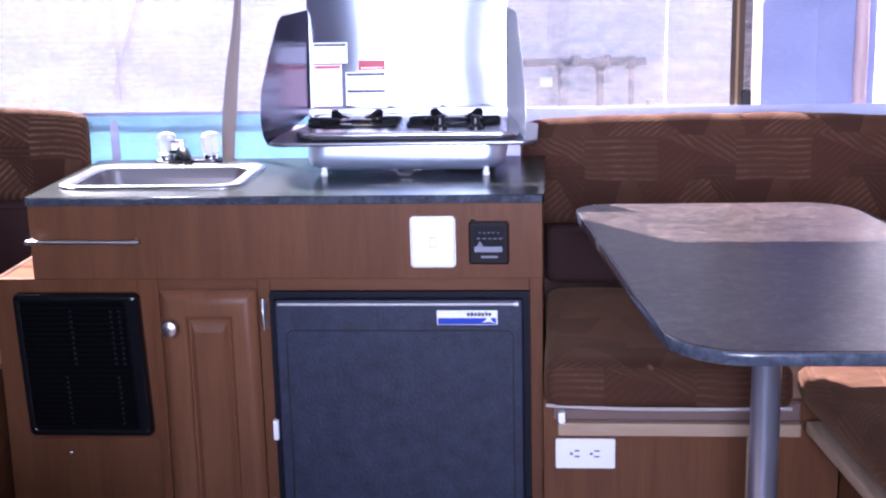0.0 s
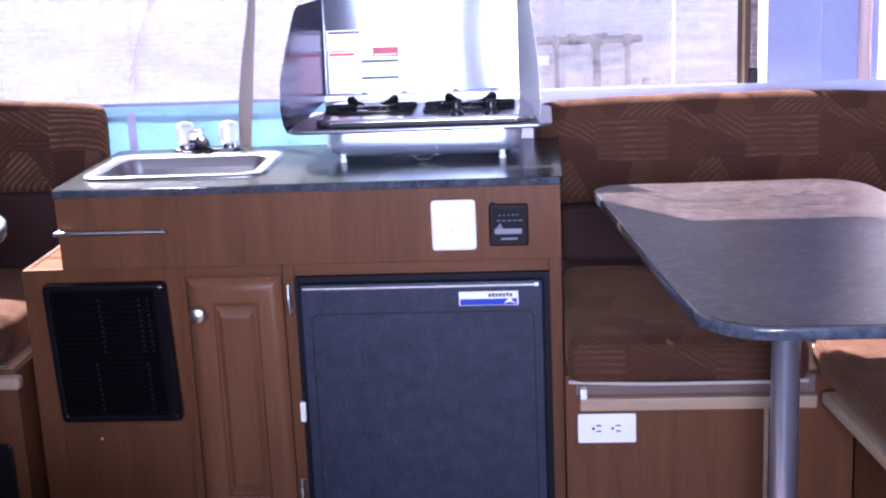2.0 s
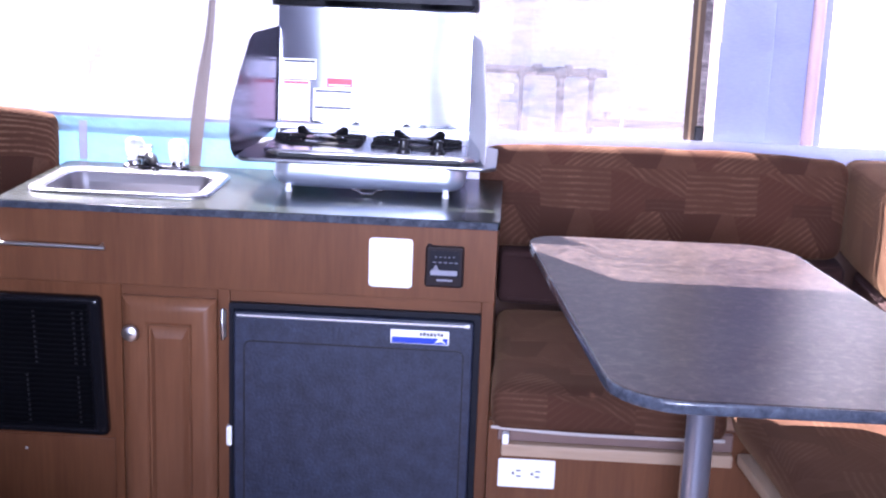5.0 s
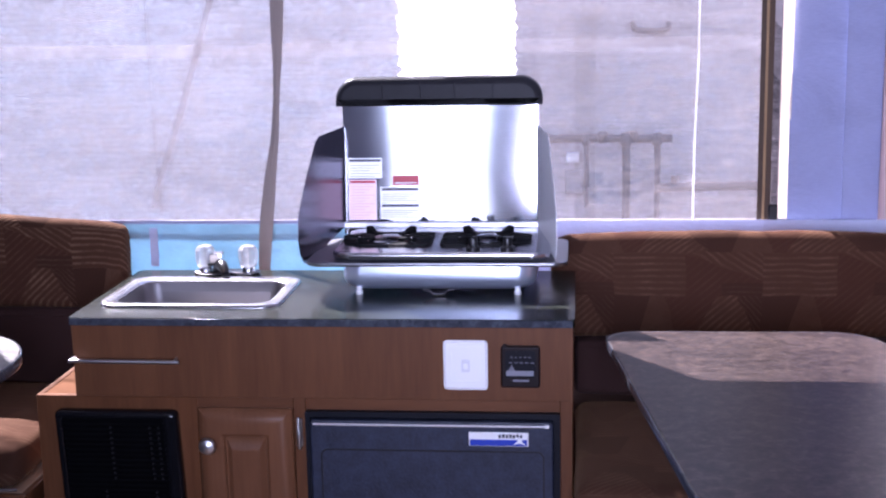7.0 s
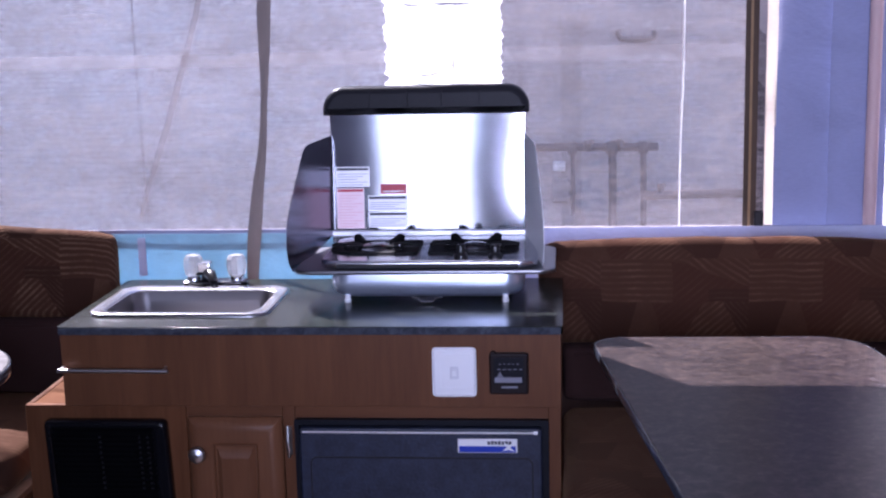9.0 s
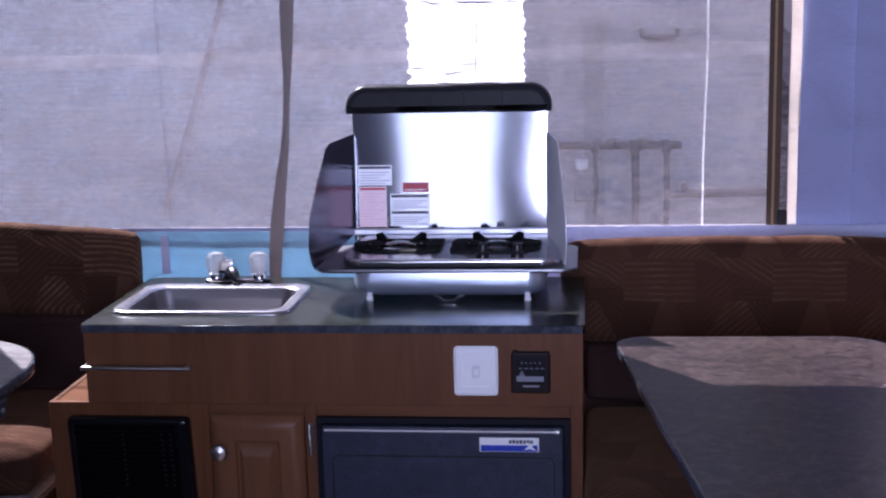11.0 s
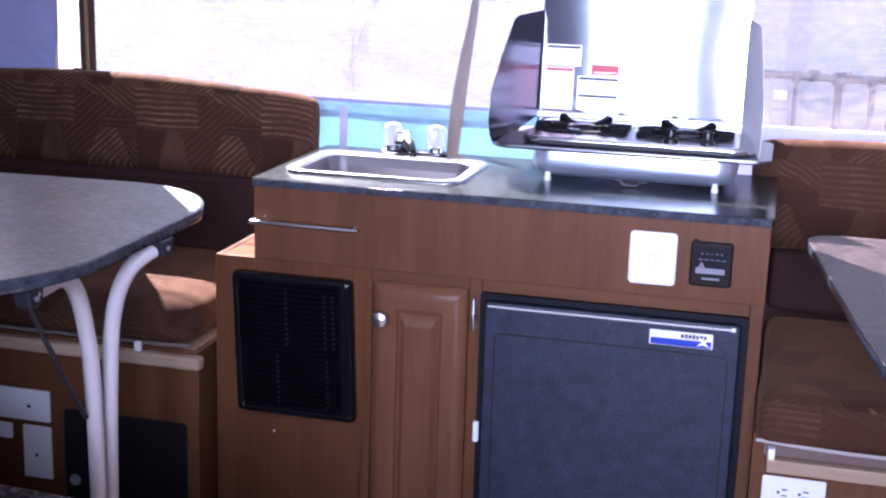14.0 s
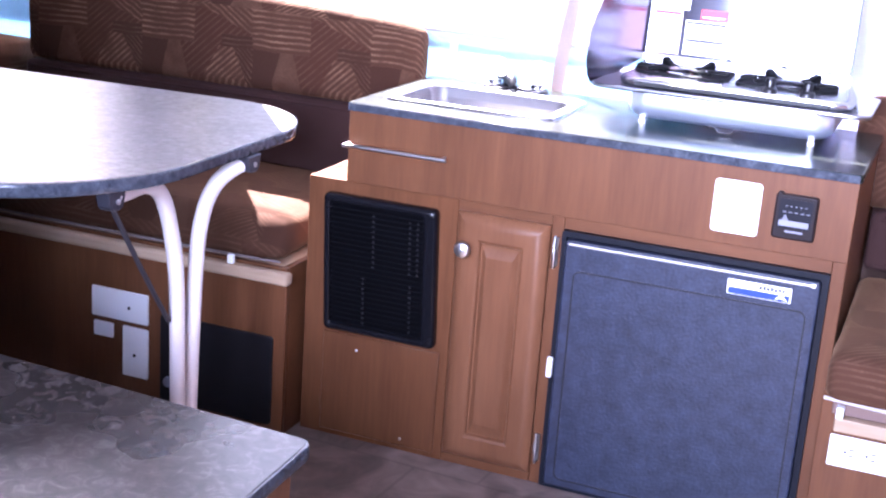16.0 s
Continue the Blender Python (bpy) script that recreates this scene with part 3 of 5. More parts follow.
def lathe(profile, centre, axis="z", n=20):
    """A turned shape: profile of (radius, height along the axis)."""
    bm = bmesh.new()
    c = Vector(centre)
    rings = []
    for r, h in profile:
        ring = []
        for k in range(n):
            a = 2 * math.pi * k / n
            u, v = r * math.cos(a), r * math.sin(a)
            ring.append(bm.verts.new(c + Vector({"z": (u, v, h), "y": (u, h, v), "x": (h, u, v)}[axis])))
        rings.append(ring)
    for a, b in zip(rings, rings[1:]):
        for k in range(n):
            bm.faces.new((a[k], a[(k + 1) % n], b[(k + 1) % n], b[k]))
    bm.faces.new(rings[0])
    bm.faces.new(rings[-1])
    return bm


def pad(x0, x1, y0, y1, z0, z1, r=0.03, bulge=0.012, seed=0, top=None, lump=0.004):
    """A stuffed cushion: rounded edges, swollen faces and a slightly uneven skin. top(u) adds height along x."""
    bm = bmesh.new()
    bmesh.ops.create_cube(bm, size=2.0)
    bmesh.ops.subdivide_edges(bm, edges=list(bm.edges), cuts=14, use_grid_fill=True)
    hx, hy, hz = (x1 - x0) / 2, (y1 - y0) / 2, (z1 - z0) / 2
    cx, cy, cz = (x0 + x1) / 2, (y0 + y1) / 2, (z0 + z1) / 2
    for v in bm.verts:
        q = Vector([math.sin(c * math.pi / 2) if abs(c) < 0.999 else math.copysign(1, c) for c in v.co])
        p = Vector((q.x * hx, q.y * hy, q.z * hz))
        inner = Vector([max(-h + r, min(h - r, c)) for c, h in zip(p, (hx, hy, hz))])
        d = p - inner
        if d.length > 1e-9:
            p = inner + d.normalized() * r
        ux, uy, uz = p.x / hx, p.y / hy, p.z / hz
        n = Vector((ux ** 9, uy ** 9, uz ** 9))
        if n.length > 1e-6:
            n.normalize()
        sw = bulge * (1 - ux * ux) ** 0.5 * (1 - min(1, uz * uz)) ** 0.5 if abs(uy) > 0.9 and abs(uz) < 1 and abs(ux) < 1 else 0
        sw2 = bulge * (1 - ux * ux) ** 0.5 * (1 - min(1, uy * uy)) ** 0.5 if abs(uz) > 0.9 and abs(uy) < 1 and abs(ux) < 1 else 0
        p += n * (sw + sw2 + lump * noise.noise(Vector((p.x * 9 + seed * 3.1, p.y * 9, p.z * 9))))
        if top and p.z > 0:
            p.z += top(ux) * (p.z / hz)
        v.co = p + Vector((cx, cy, cz))
    return bm


def sheet(x0, x1, z0, z1, y, nx=24, nz=16, wave=0.006, seed=0, thick=0.0015):
    """A hanging cloth with soft waves, of real thickness."""
    bm = bmesh.new()
    g = []
    for s in (0, 1):
        rows = []
        for j in range(nz + 1):
            row = []
            for i in range(nx + 1):
                x, z = x0 + (x1 - x0) * i / nx, z0 + (z1 - z0) * j / nz
                w = wave * noise.noise(Vector((x * 3.1 + seed * 7.7, z * 1.3, seed))) * 2
                row.append(bm.verts.new((x, y + w + s * thick, z)))
            rows.append(row)
        g.append(rows)
    for s in (0, 1):
        for j in range(nz):
            for i in range(nx):
                bm.faces.new((g[s][j][i], g[s][j][i + 1], g[s][j + 1][i + 1], g[s][j + 1][i]))
    rim = [(0, i) for i in range(nx + 1)] + [(j, nx) for j in range(1, nz + 1)] + [(nz, i) for i in range(nx - 1, -1, -1)] + [(j, 0) for j in range(nz - 1, 0, -1)]
    for a, b in zip(rim, rim[1:] + rim[:1]):
        bm.faces.new((g[0][a[0]][a[1]], g[0][b[0]][b[1]], g[1][b[0]][b[1]], g[1][a[0]][a[1]]))
    return bm


# ---- the place: floor, walls, tent, outside ----
H = 0.765          # counter height
WY = 0.64          # inner face of the camper's long wall
XL, XR, YF, ZR = -1.75, 2.12, -3.45, 2.1
solo("ground", box(-60, 60, -60, 60, -0.75, -0.6, 0), GROUNDM, (0, 0, -0.6), "grey asphalt yard outside the camper", "ground", kind="structure", smooth=0)
solo("floor", box(XL - 0.05, XR + 0.05, YF, WY + 0.05, -0.06, 0.0, 0), LINO, (0, 0, 0), "brown printed lino floor of the camper", "floor", kind="structure", smooth=0)
solo("underbody", box(XL - 0.03, XR + 0.03, YF - 0.03, WY + 0.03, -0.598, -0.0605, 0.004), INNERWALL, (0.2, -1.4, -0.6), "plain closed lower body under the floor", "underbody", kind="structure")
solo("wall_north", box(XL, XR, WY, WY + 0.04, 0.0, 0.60, 0.002), INNERWALL, (0.2, WY, 0), "brown lower side wall behind the benches", "wall", kind="structure")
solo("wall_west", box(XL - 0.04, XL, YF, WY + 0.04, 0.0, 0.835, 0.002), INNERWALL, (XL, 0, 0), "brown lower end wall of the camper", "wall", kind="structure")
solo("wall_east", box(XR, XR + 0.04, YF, WY + 0.04, 0.0, 0.835, 0.002), INNERWALL, (XR, 0, 0), "brown lower end wall behind the side bench", "wall", kind="structure")
_door0, _door1 = 0.05, 0.58
solo("wall_south", merge(box(XL, _door0, YF - 0.04, YF, 0, 1.0, 0.002), box(_door1, 0.80, YF - 0.04, YF, 0, ZR - 0.001, 0.002), box(0.80, 1.48, YF - 0.04, YF, 0, 0.98, 0.002), box(1.48, XR, YF - 0.04, YF, 0, 1.0, 0.002)), INNERWALL, (0.5, YF, 0),
     "brown lower wall with a post between doorway and window", "wall", kind="structure")
# unseen door panel, added to stop daylight reaching under the tables
_hd = thing("half_door", (0.33, YF, 0.0), "unseen half door added to cut low daylight from the doorway", "door")
part("panel", box(_door0 + 0.004, _door1 - 0.004, YF - 0.035, YF - 0.005, 0.004, 0.725, 0.003), INNERWALL, _hd)
part("latch", box(0.50, 0.545, YF - 0.005, YF + 0.012, 0.56, 0.60, 0.004, 2), BLACKPL, _hd, "black latch")
solo("tent_wall_south", merge(box(XL, _door0, YF - 0.01, YF, 1.0, ZR, 0), box(1.48, XR, YF - 0.01, YF, 1.0, ZR, 0),
                              box(0.80, 1.48, YF - 0.01, YF, 2.0, ZR, 0)), SOUTHCLOTH, (0.5, YF, 1.0),
     "dark wall cloth with an open window beside the doorway", "tent wall", kind="structure")
# out-of-view screen, added to keep doorway light off the left bench
solo("wall_partition", box(-0.31, -0.25, YF, -1.0, 0.0, ZR - 0.001, 0.002), INNERWALL, (-0.28, -2.2, 0), "unseen brown partition added to shade the left bench", "wall", kind="structure")
solo("ceiling", box(XL - 0.1, XR + 0.1, YF - 0.05, WY + 0.16, ZR, ZR + 0.04, 0), mat("roof_lining", (0.55, 0.54, 0.54), 0.7, 0, 0.05, 4, 120, 0.1), (0, 0, ZR), "pale roof of the camper", "ceiling", kind="structure", smooth=0)

NY = 0.70   # the plane of the window netting
_net = thing("window_1", (0.35, NY, 0.85), "wide grey netting window with seams in the tent wall", "window", kind="structure")
part("netting", sheet(-0.80, 1.545, 0.845, ZR - 0.02, NY, 60, 30, 0.006, 2), NET, _net)
part("seam", tube([(1.339, NY - 0.006, 0.825), (1.341, NY - 0.006, 1.05), (1.346, NY - 0.006, 1.2), (1.348, NY - 0.006, 1.36), (1.352, NY - 0.006, ZR - 0.03)], 0.0024, 8), SEAMCORD, _net, "white vertical seam cord")
part("seam", tube([(-0.012, NY - 0.004, 0.86), (-0.020, NY - 0.004, 1.2), (-0.026, NY - 0.004, ZR - 0.03)], 0.0009, 6), STRAP, _net, "thin vertical stitch line")
part("hem", box(-0.80, 1.545, NY - 0.006, NY + 0.006, 0.8405, 0.847, 0.002), HEM, _net, "white hem along the sill")
part("binding", sheet(1.494, 1.507, 0.845, ZR - 0.02, NY - 0.008, 4, 24, 0.004, 5, 0.004), ZIP, _net, "dark brown window binding")
part("zip_tape", sheet(1.506, 1.512, 0.845, ZR - 0.02, NY - 0.010, 3, 24, 0.004, 5, 0.005), GOLD, _net, "tan zip tape")
part("binding", sheet(1.511, 1.527, 0.845, ZR - 0.02, NY - 0.006, 4, 24, 0.004, 6, 0.004), ZIP, _net, "dark brown window binding")
part("hook_tab", box(1.522, 1.545, NY - 0.012, NY - 0.002, 0.846, 0.884, 0.003), BLACKPL, _net, "dark tab at the sill")
part("binding", sheet(-0.775, -0.732, 0.845, ZR - 0.02, NY - 0.008, 4, 24, 0.004, 8, 0.004), ZIP, _net, "dark brown window binding")
_cu = thing("curtain", (1.55, NY, 0.845), "white curtain edge with a grey hem beside the window binding", "curtain")
part("panel", sheet(1.5475, 1.574, 0.845, ZR - 0.02, NY + 0.012, 8, 60, 0.006, 4, 0.002), CURTAIN, _cu)
part("hem", sheet(1.524, 1.547, 0.845, ZR - 0.02, NY + 0.010, 6, 60, 0.006, 4, 0.006), cloth("grey_curtain_hem", (0.42, 0.38, 0.385), 0.08), _cu, "folded grey hem")
part("zip_tape", sheet(-0.759, -0.750, 0.845, ZR - 0.02, NY - 0.011, 3, 24, 0.004, 8, 0.003), GOLD, _net, "tan zip tape")
part("hook_tab", box(-0.80, -0.776, NY - 0.012, NY - 0.002, 0.848, 0.885, 0.003), BLACKPL, _net, "dark tab at the sill")
solo("curtain", sheet(-0.865, -0.772, 0.845, ZR - 0.02, NY + 0.012, 8, 30, 0.006, 9, 0.002), CURTAIN, (-0.83, NY, 0.845), "white curtain edge beside the window binding", "curtain")
solo("tent_wall_north", merge(sheet(1.570, 1.706, 0.80, ZR - 0.02, NY + 0.02, 10, 20, 0.008, 11), sheet(1.702, 1.838, 0.80, ZR - 0.02, NY + 0.012, 10, 20, 0.006, 17), sheet(-1.085, -0.855, 0.80, ZR - 0.02, NY + 0.02, 10, 20, 0.008, 12)), TENT,
     (1.7, NY, 0.8), "lavender grey tent cloth beside the netting window", "tent wall", kind="structure")
solo("tent_skirt", sheet(0.60, XR, 0.59, 0.850, 0.668, 40, 6, 0.003, 13), SKIRT, (1.3, NY, 0.78), "pale lavender cloth skirt under the window", "tent skirt", kind="structure")
solo("tent_skirt", sheet(XL, 0.60, 0.59, 0.842, 0.668, 60, 6, 0.003, 14), TEAL, (0.0, NY, 0.78), "teal cloth skirt behind the counter", "tent skirt", kind="structure")
solo("tent_skirt", sheet(XL, 0.60, 0.8425, 0.852, 0.667, 60, 2, 0.003, 14), TENT, (0.0, NY, 0.82), "narrow lavender band above the teal skirt", "tent skirt", kind="structure")
solo("tent_window_flap", sheet(1.832, XR, 0.80, ZR - 0.02, NY + 0.03, 10, 20, 0.008, 15), PALESTRIP, (2.0, NY, 0.8), "sunlit white tent cloth beyond the corner pole", "tent wall", kind="structure")
solo("tent_window_flap", sheet(XL, -1.07, 0.80, ZR - 0.02, NY + 0.03, 20, 20, 0.008, 16), PALESTRIP, (-1.4, NY, 0.8), "sunlit white tent cloth beyond the corner pole", "tent wall", kind="structure")
solo("tent_pole", tube([(-1.075, NY - 0.01, 0.80), (-1.08, NY - 0.01, 1.3), (-1.10, NY - 0.01, ZR - 0.02)], 0.014, 12), PINKPOLE, (-1.075, NY, 0.8), "pale pink tent pole at the corner", "tent pole")
solo("tent_pole", tube([(1.800, NY - 0.01, 0.80), (1.801, NY - 0.01, 1.3), (1.806, NY - 0.01, ZR - 0.02)], 0.0155, 14), PINKPOLE, (1.800, NY, 0.8), "pale pink tent pole at the corner", "tent pole")
solo("tent_wall_east", box(XR, XR + 0.006, YF, 0.72, 0.835, ZR, 0), TENTDARK, (XR, -1, 0.84), "closed lavender tent cloth at the end of the camper", "tent wall", kind="structure")
solo("tent_wall_west", box(XL - 0.006, XL, YF, 0.72, 0.835, ZR, 0), TENTDARK, (XL, -1, 0.84), "closed lavender tent cloth at the end of the camper", "tent wall", kind="structure")
_pb = sheet(0.618, 0.905, 0.87, 1.56, NY - 0.02, 20, 90, 0.006, 21, 0.001)
for v in _pb.verts:
    _edge = abs(v.co.x - 0.7615) / 0.1435
    v.co.x += 0.008 * noise.noise(Vector((v.co.x * 2, 3.0, v.co.z * 45))) + 0.011 * _edge ** 6 * noise.noise(Vector((v.co.x * 9, 7.0, v.co.z * 120)))
    v.co.y += 0.004 * noise.noise(Vector((v.co.x * 6, 1.0, v.co.z * 60)))
_film = thing("plastic_sheet", (0.77, NY - 0.02, 0.87), "crinkled white plastic film hanging on the netting", "plastic film")
part("film", _pb, PLASTICBAG, _film)
# the film is white; this grey paints the shade in its creases
FILMSHADE = cloth("film_fold_shade", (0.36, 0.35, 0.42), 0.25)


def crease(x0, z0, x1, z1, w, seed):
    """A thin lens-shaped grey strip that paints the shade of a crinkle in the film."""
    bm = bmesh.new()
    rows = []
    for i in range(13):
        f = i / 12
        h = w * math.sin(math.pi * min(0.97, max(0.03, f))) * (0.7 + 0.8 * abs(noise.noise(Vector((f * 5, seed, 1)))))
        x, z = x0 + (x1 - x0) * f, z0 + (z1 - z0) * f + w * 1.6 * noise.noise(Vector((f * 4, seed, 0)))
        rows.append([bm.verts.new((x, NY - 0.036, z - h)), bm.verts.new((x, NY - 0.0375, z)), bm.verts.new((x, NY - 0.036, z + h))])
    for p, q in zip(rows, rows[1:]):
        for k in range(3):
            bm.faces.new((p[k], p[(k + 1) % 3], q[(k + 1) % 3], q[k]))
    return bm


for _k, _c in enumerate(((0.737, 1.256, 0.796, 1.256, 0.0016), (0.800, 1.253, 0.825, 1.255, 0.0012), (0.690, 1.228, 0.760, 1.238, 0.0026), (0.616, 1.250, 0.663, 1.247, 0.0016),
                         (0.806, 1.238, 0.832, 1.232, 0.0018), (0.64, 1.232, 0.68, 1.229, 0.0012), (0.645, 1.411, 0.715, 1.399, 0.0028), (0.72, 1.405, 0.85, 1.405, 0.0036),
                         (0.84, 1.407, 0.903, 1.402, 0.0016), (0.835, 1.287, 0.85, 1.285, 0.001), (0.85, 1.328, 0.865, 1.326, 0.0009), (0.63, 1.205, 0.74, 1.212, 0.0018), (0.76, 1.208, 0.87, 1.214, 0.0014))):
    part("crease", crease(*_c, _k * 3.7), FILMSHADE, _film)
part("fold_line", tube([(0.783, NY - 0.037, 0.90), (0.785, NY - 0.037, 1.219), (0.794, NY - 0.037, 1.404), (0.799, NY - 0.037, 1.55)], 0.0011, 6, 2), FILMSHADE, _film, "upright fold drawn as a thin grey line")

_yard = thing("yard_wall", (0.5, 5.3, -0.6), "long weathered grey wall across the yard", "wall", kind="structure")
part("wall_face", box(-9, 0.305, 5.3, 5.5, -0.6, 3.4, 0.01), CONCRETE, _yard, "paler wall bay")
part("wall_face", box(0.3055, 10, 5.3, 5.5, -0.6, 3.4, 0.01), CONCRETE_DARK, _yard, "greyer wall bay")
part("wall_joint", box(0.05, 0.26, 5.296, 5.2998, -0.6, 3.4, 0.001), CONCRETE_DARK, _yard, "darker vertical strip")
_rail = thing("pipe_rail", (1.3, 5.1, -0.6), "dark low pipe rail standing in the yard", "rail")
part("top_bar", tube([(0.50, 5.1, 0.545), (0.80, 5.1, 0.55), (1.06, 5.1, 0.552), (1.3, 5.1, 0.549), (1.60, 5.1, 0.548)], 0.024, 10), PIPE, _rail)
for _x, _r, _z in ((1.108, 0.013, 0.15), (1.336, 0.024, 0.05), (1.514, 0.018, -0.6)):
    part("post", tube([(_x, 5.1, _z), (_x + 0.004, 5.1, 0.3), (_x, 5.1, 0.55)], _r, 10), PIPE, _rail)
    part("coupling", lathe([(_r + 0.008, -0.04), (_r + 0.016, -0.02), (_r + 0.016, 0.01), (_r + 0.004, 0.03)], (_x, 5.1, 0.55), "z", 12), PIPE, _rail)
for _x, _k in ((1.20, 0.9), (1.38, 0.75)):
    part("valve", lathe([(0.020, -0.03), (0.036 * _k, -0.01), (0.038 * _k, 0.02), (0.026 * _k, 0.035)], (_x, 5.1, 0.555), "z", 10), PIPE, _rail, "lumpy dark pipe valve")
part("low_bar", tube([(1.51, 5.1, 0.262), (1.9, 5.1, 0.268), (2.6, 5.1, 0.275)], 0.026, 10), PIPE, _rail)
part("stub", tube([(1.618, 5.1, 0.265), (1.618, 5.1, 0.33)], 0.022, 10, 2), PIPE, _rail)
part("rear_post", tube([(2.45, 5.1, -0.6), (2.45, 5.1, 0.275)], 0.024, 10, 2), PIPE, _rail)

part("meter_box", box(0.992, 1.066, 5.24, 5.2955, 0.394, 0.448, 0.005), WHITE, _yard, "small white box on the wall")
part("meter_case", box(0.985, 1.09, 5.26, 5.2955, 0.20, 0.345, 0.008), CONCRETE_STAIN, _yard, "dark case under the white box")
part("hook", tube([(1.375, 5.27, 1.205), (1.385, 5.25, 1.17), (1.44, 5.25, 1.155), (1.52, 5.25, 1.155), (1.575, 5.25, 1.165), (1.585, 5.27, 1.20)], 0.016, 8), PIPE, _yard, "dark bracket on the wall")
part("stain", box(1.045, 1.165, 5.296, 5.2998, -0.6, 1.25, 0.001), CONCRETE_STAIN, _yard, "darker vertical stain")
part("seam_band", sheet(-0.79, 1.51, 1.262, 1.296, NY - 0.004, 60, 2, 0.006, 2, 0.001), NETBAND, _net, "paler horizontal seam band")


def fold(path):
    """A soft crease in the netting: a shallow three-sided ridge along a path of (x, z, half width)."""
    bm = bmesh.new()
    rows = []
    for x, z, w in path:
        rows.append([bm.verts.new((x - w, NY - 0.004, z)), bm.verts.new((x, NY - 0.010, z)), bm.verts.new((x + w, NY - 0.004, z))])
    for p, q in zip(rows, rows[1:]):
        for i in range(3):
            bm.faces.new((p[i], p[(i + 1) % 3], q[(i + 1) % 3], q[i]))
    return bm


part("fold", fold([(-0.035, 0.88, 0.004), (-0.017, 0.94, 0.007), (0.020, 1.035, 0.009), (0.054, 1.126, 0.010), (0.095, 1.25, 0.009), (0.143, 1.40, 0.008), (0.19, 1.6, 0.003)]), NETFOLD, _net, "soft diagonal fold")
# added above the view; cut to cast the shadows on table and worktop
part("roof_gusset", merge(sheet(0.37, 0.49, 1.66, ZR - 0.03, NY - 0.02, 6, 12, 0.004, 41, 0.002), sheet(0.37, 0.64, 1.450, 1.66, NY - 0.02, 8, 6, 0.004, 41, 0.002), sheet(0.24, 0.3695, 1.448, 1.62, NY - 0.02, 6, 6, 0.004, 41, 0.002)), TENT, _net, "unseen lavender cloth added to shade the table and worktop")

# ---- the galley ----
CX0, CX1, CY0, CY1 = 0.0, 1.05, 0.0, 0.47
_bc = thing("base_cabinet", (0.48, 0.3, 0.0), "cherry-laminate galley base cabinet with a raised-panel door", "cabinet")
FY = 0.008
part("left_panel", box(-0.086, 0.262, FY, FY + 0.016, 0.0, 0.5935, 0.001), WORN, _bc)
part("lower_panel", box(-0.035, 0.243, FY - 0.004, FY + 0.002, 0.012, 0.248, 0.002), WOOD, _bc, "flat lower panel under the furnace grille")
part("side_panel", box(-0.086, -0.072, FY + 0.0165, 0.60, 0.0, 0.5935, 0.001), WORN, _bc)
part("side_panel", box(1.031, 1.045, FY + 0.0165, 0.60, 0.0, 0.575, 0.001), WOOD, _bc)
part("top_panel", box(0.004, 1.0305, FY + 0.0165, 0.60, 0.560, 0.575, 0.001), WOODX, _bc)
part("shelf_top", box(-0.0715, 0.0035, FY + 0.0165, 0.60, 0.5785, 0.5935, 0.001), wood("worn_cherry_shelf", (0.086, 0.033, 0.012), (0.150, 0.060, 0.022), "X", 0.8, 0.05), _bc, "small sunlit shelf beside the upper box")
part("stile", box(0.4675, 0.493, FY, FY + 0.016, 0.0, 0.5935, 0.001), WOOD, _bc)
part("stile", box(1.02, 1.045, FY, FY + 0.016, 0.0, 0.5935, 0.001), WOOD, _bc)
part("top_rail", box(0.4935, 1.0195, FY, FY + 0.016, 0.5685, 0.5935, 0.001), WOODX, _bc)
part("top_rail", box(0.2625, 0.467, FY, FY + 0.016, 0.545, 0.5935, 0.001), WOODX, _bc)
part("bottom_rail", box(0.2625, 0.467, FY, FY + 0.016, 0.0, 0.04, 0.001), WOODX, _bc)
part("back_panel", box(-0.0625, 1.0305, 0.585, 0.5995, 0.0, 0.5595, 0), WOOD, _bc)
for _x in (0.03, 0.225):
    part("screw", lathe([(0.003, 0), (0.003, -0.002), (0.001, -0.003)], (_x * 0.6 + 0.03, FY - 0.004, 0.215 if _x < 0.1 else 0.03), "y", 10), NICKEL, _bc)


def raised_door(x0, x1, z0, z1, y):
    """A cathedral-less raised-panel door slab: frame, sunk groove and a raised field."""
    bm = bmesh.new()
    steps = [(0, 0, 0.0), (0, 0, -0.0075), (0.002, 0.002, -0.0105), (0.010, 0.010, -0.0165), (0.022, 0.022, -0.0205), (0.030, 0.030, -0.0215),
             (0.050, 0.052, -0.0215), (0.055, 0.058, -0.0185), (0.0575, 0.061, -0.0120), (0.0610, 0.064, -0.0118),
             (0.0690, 0.082, -0.0185), (0.0720, 0.088, -0.0200), (0.0730, 0.089, -0.0200)]
    rings = []
    for dx, d, dy in steps:
        rings.append([bm.verts.new(p) for p in ((x0 + dx, y + dy, z0 + d), (x1 - dx, y + dy, z0 + d), (x1 - dx, y + dy, z1 - d), (x0 + dx, y + dy, z1 - d))])
    for a, b in zip(rings, rings[1:]):
        for k in range(4):
            bm.faces.new((a[k], a[(k + 1) % 4], b[(k + 1) % 4], b[k]))
    bm.faces.new(rings[0])
    bm.faces.new(rings[-1])
    return bm


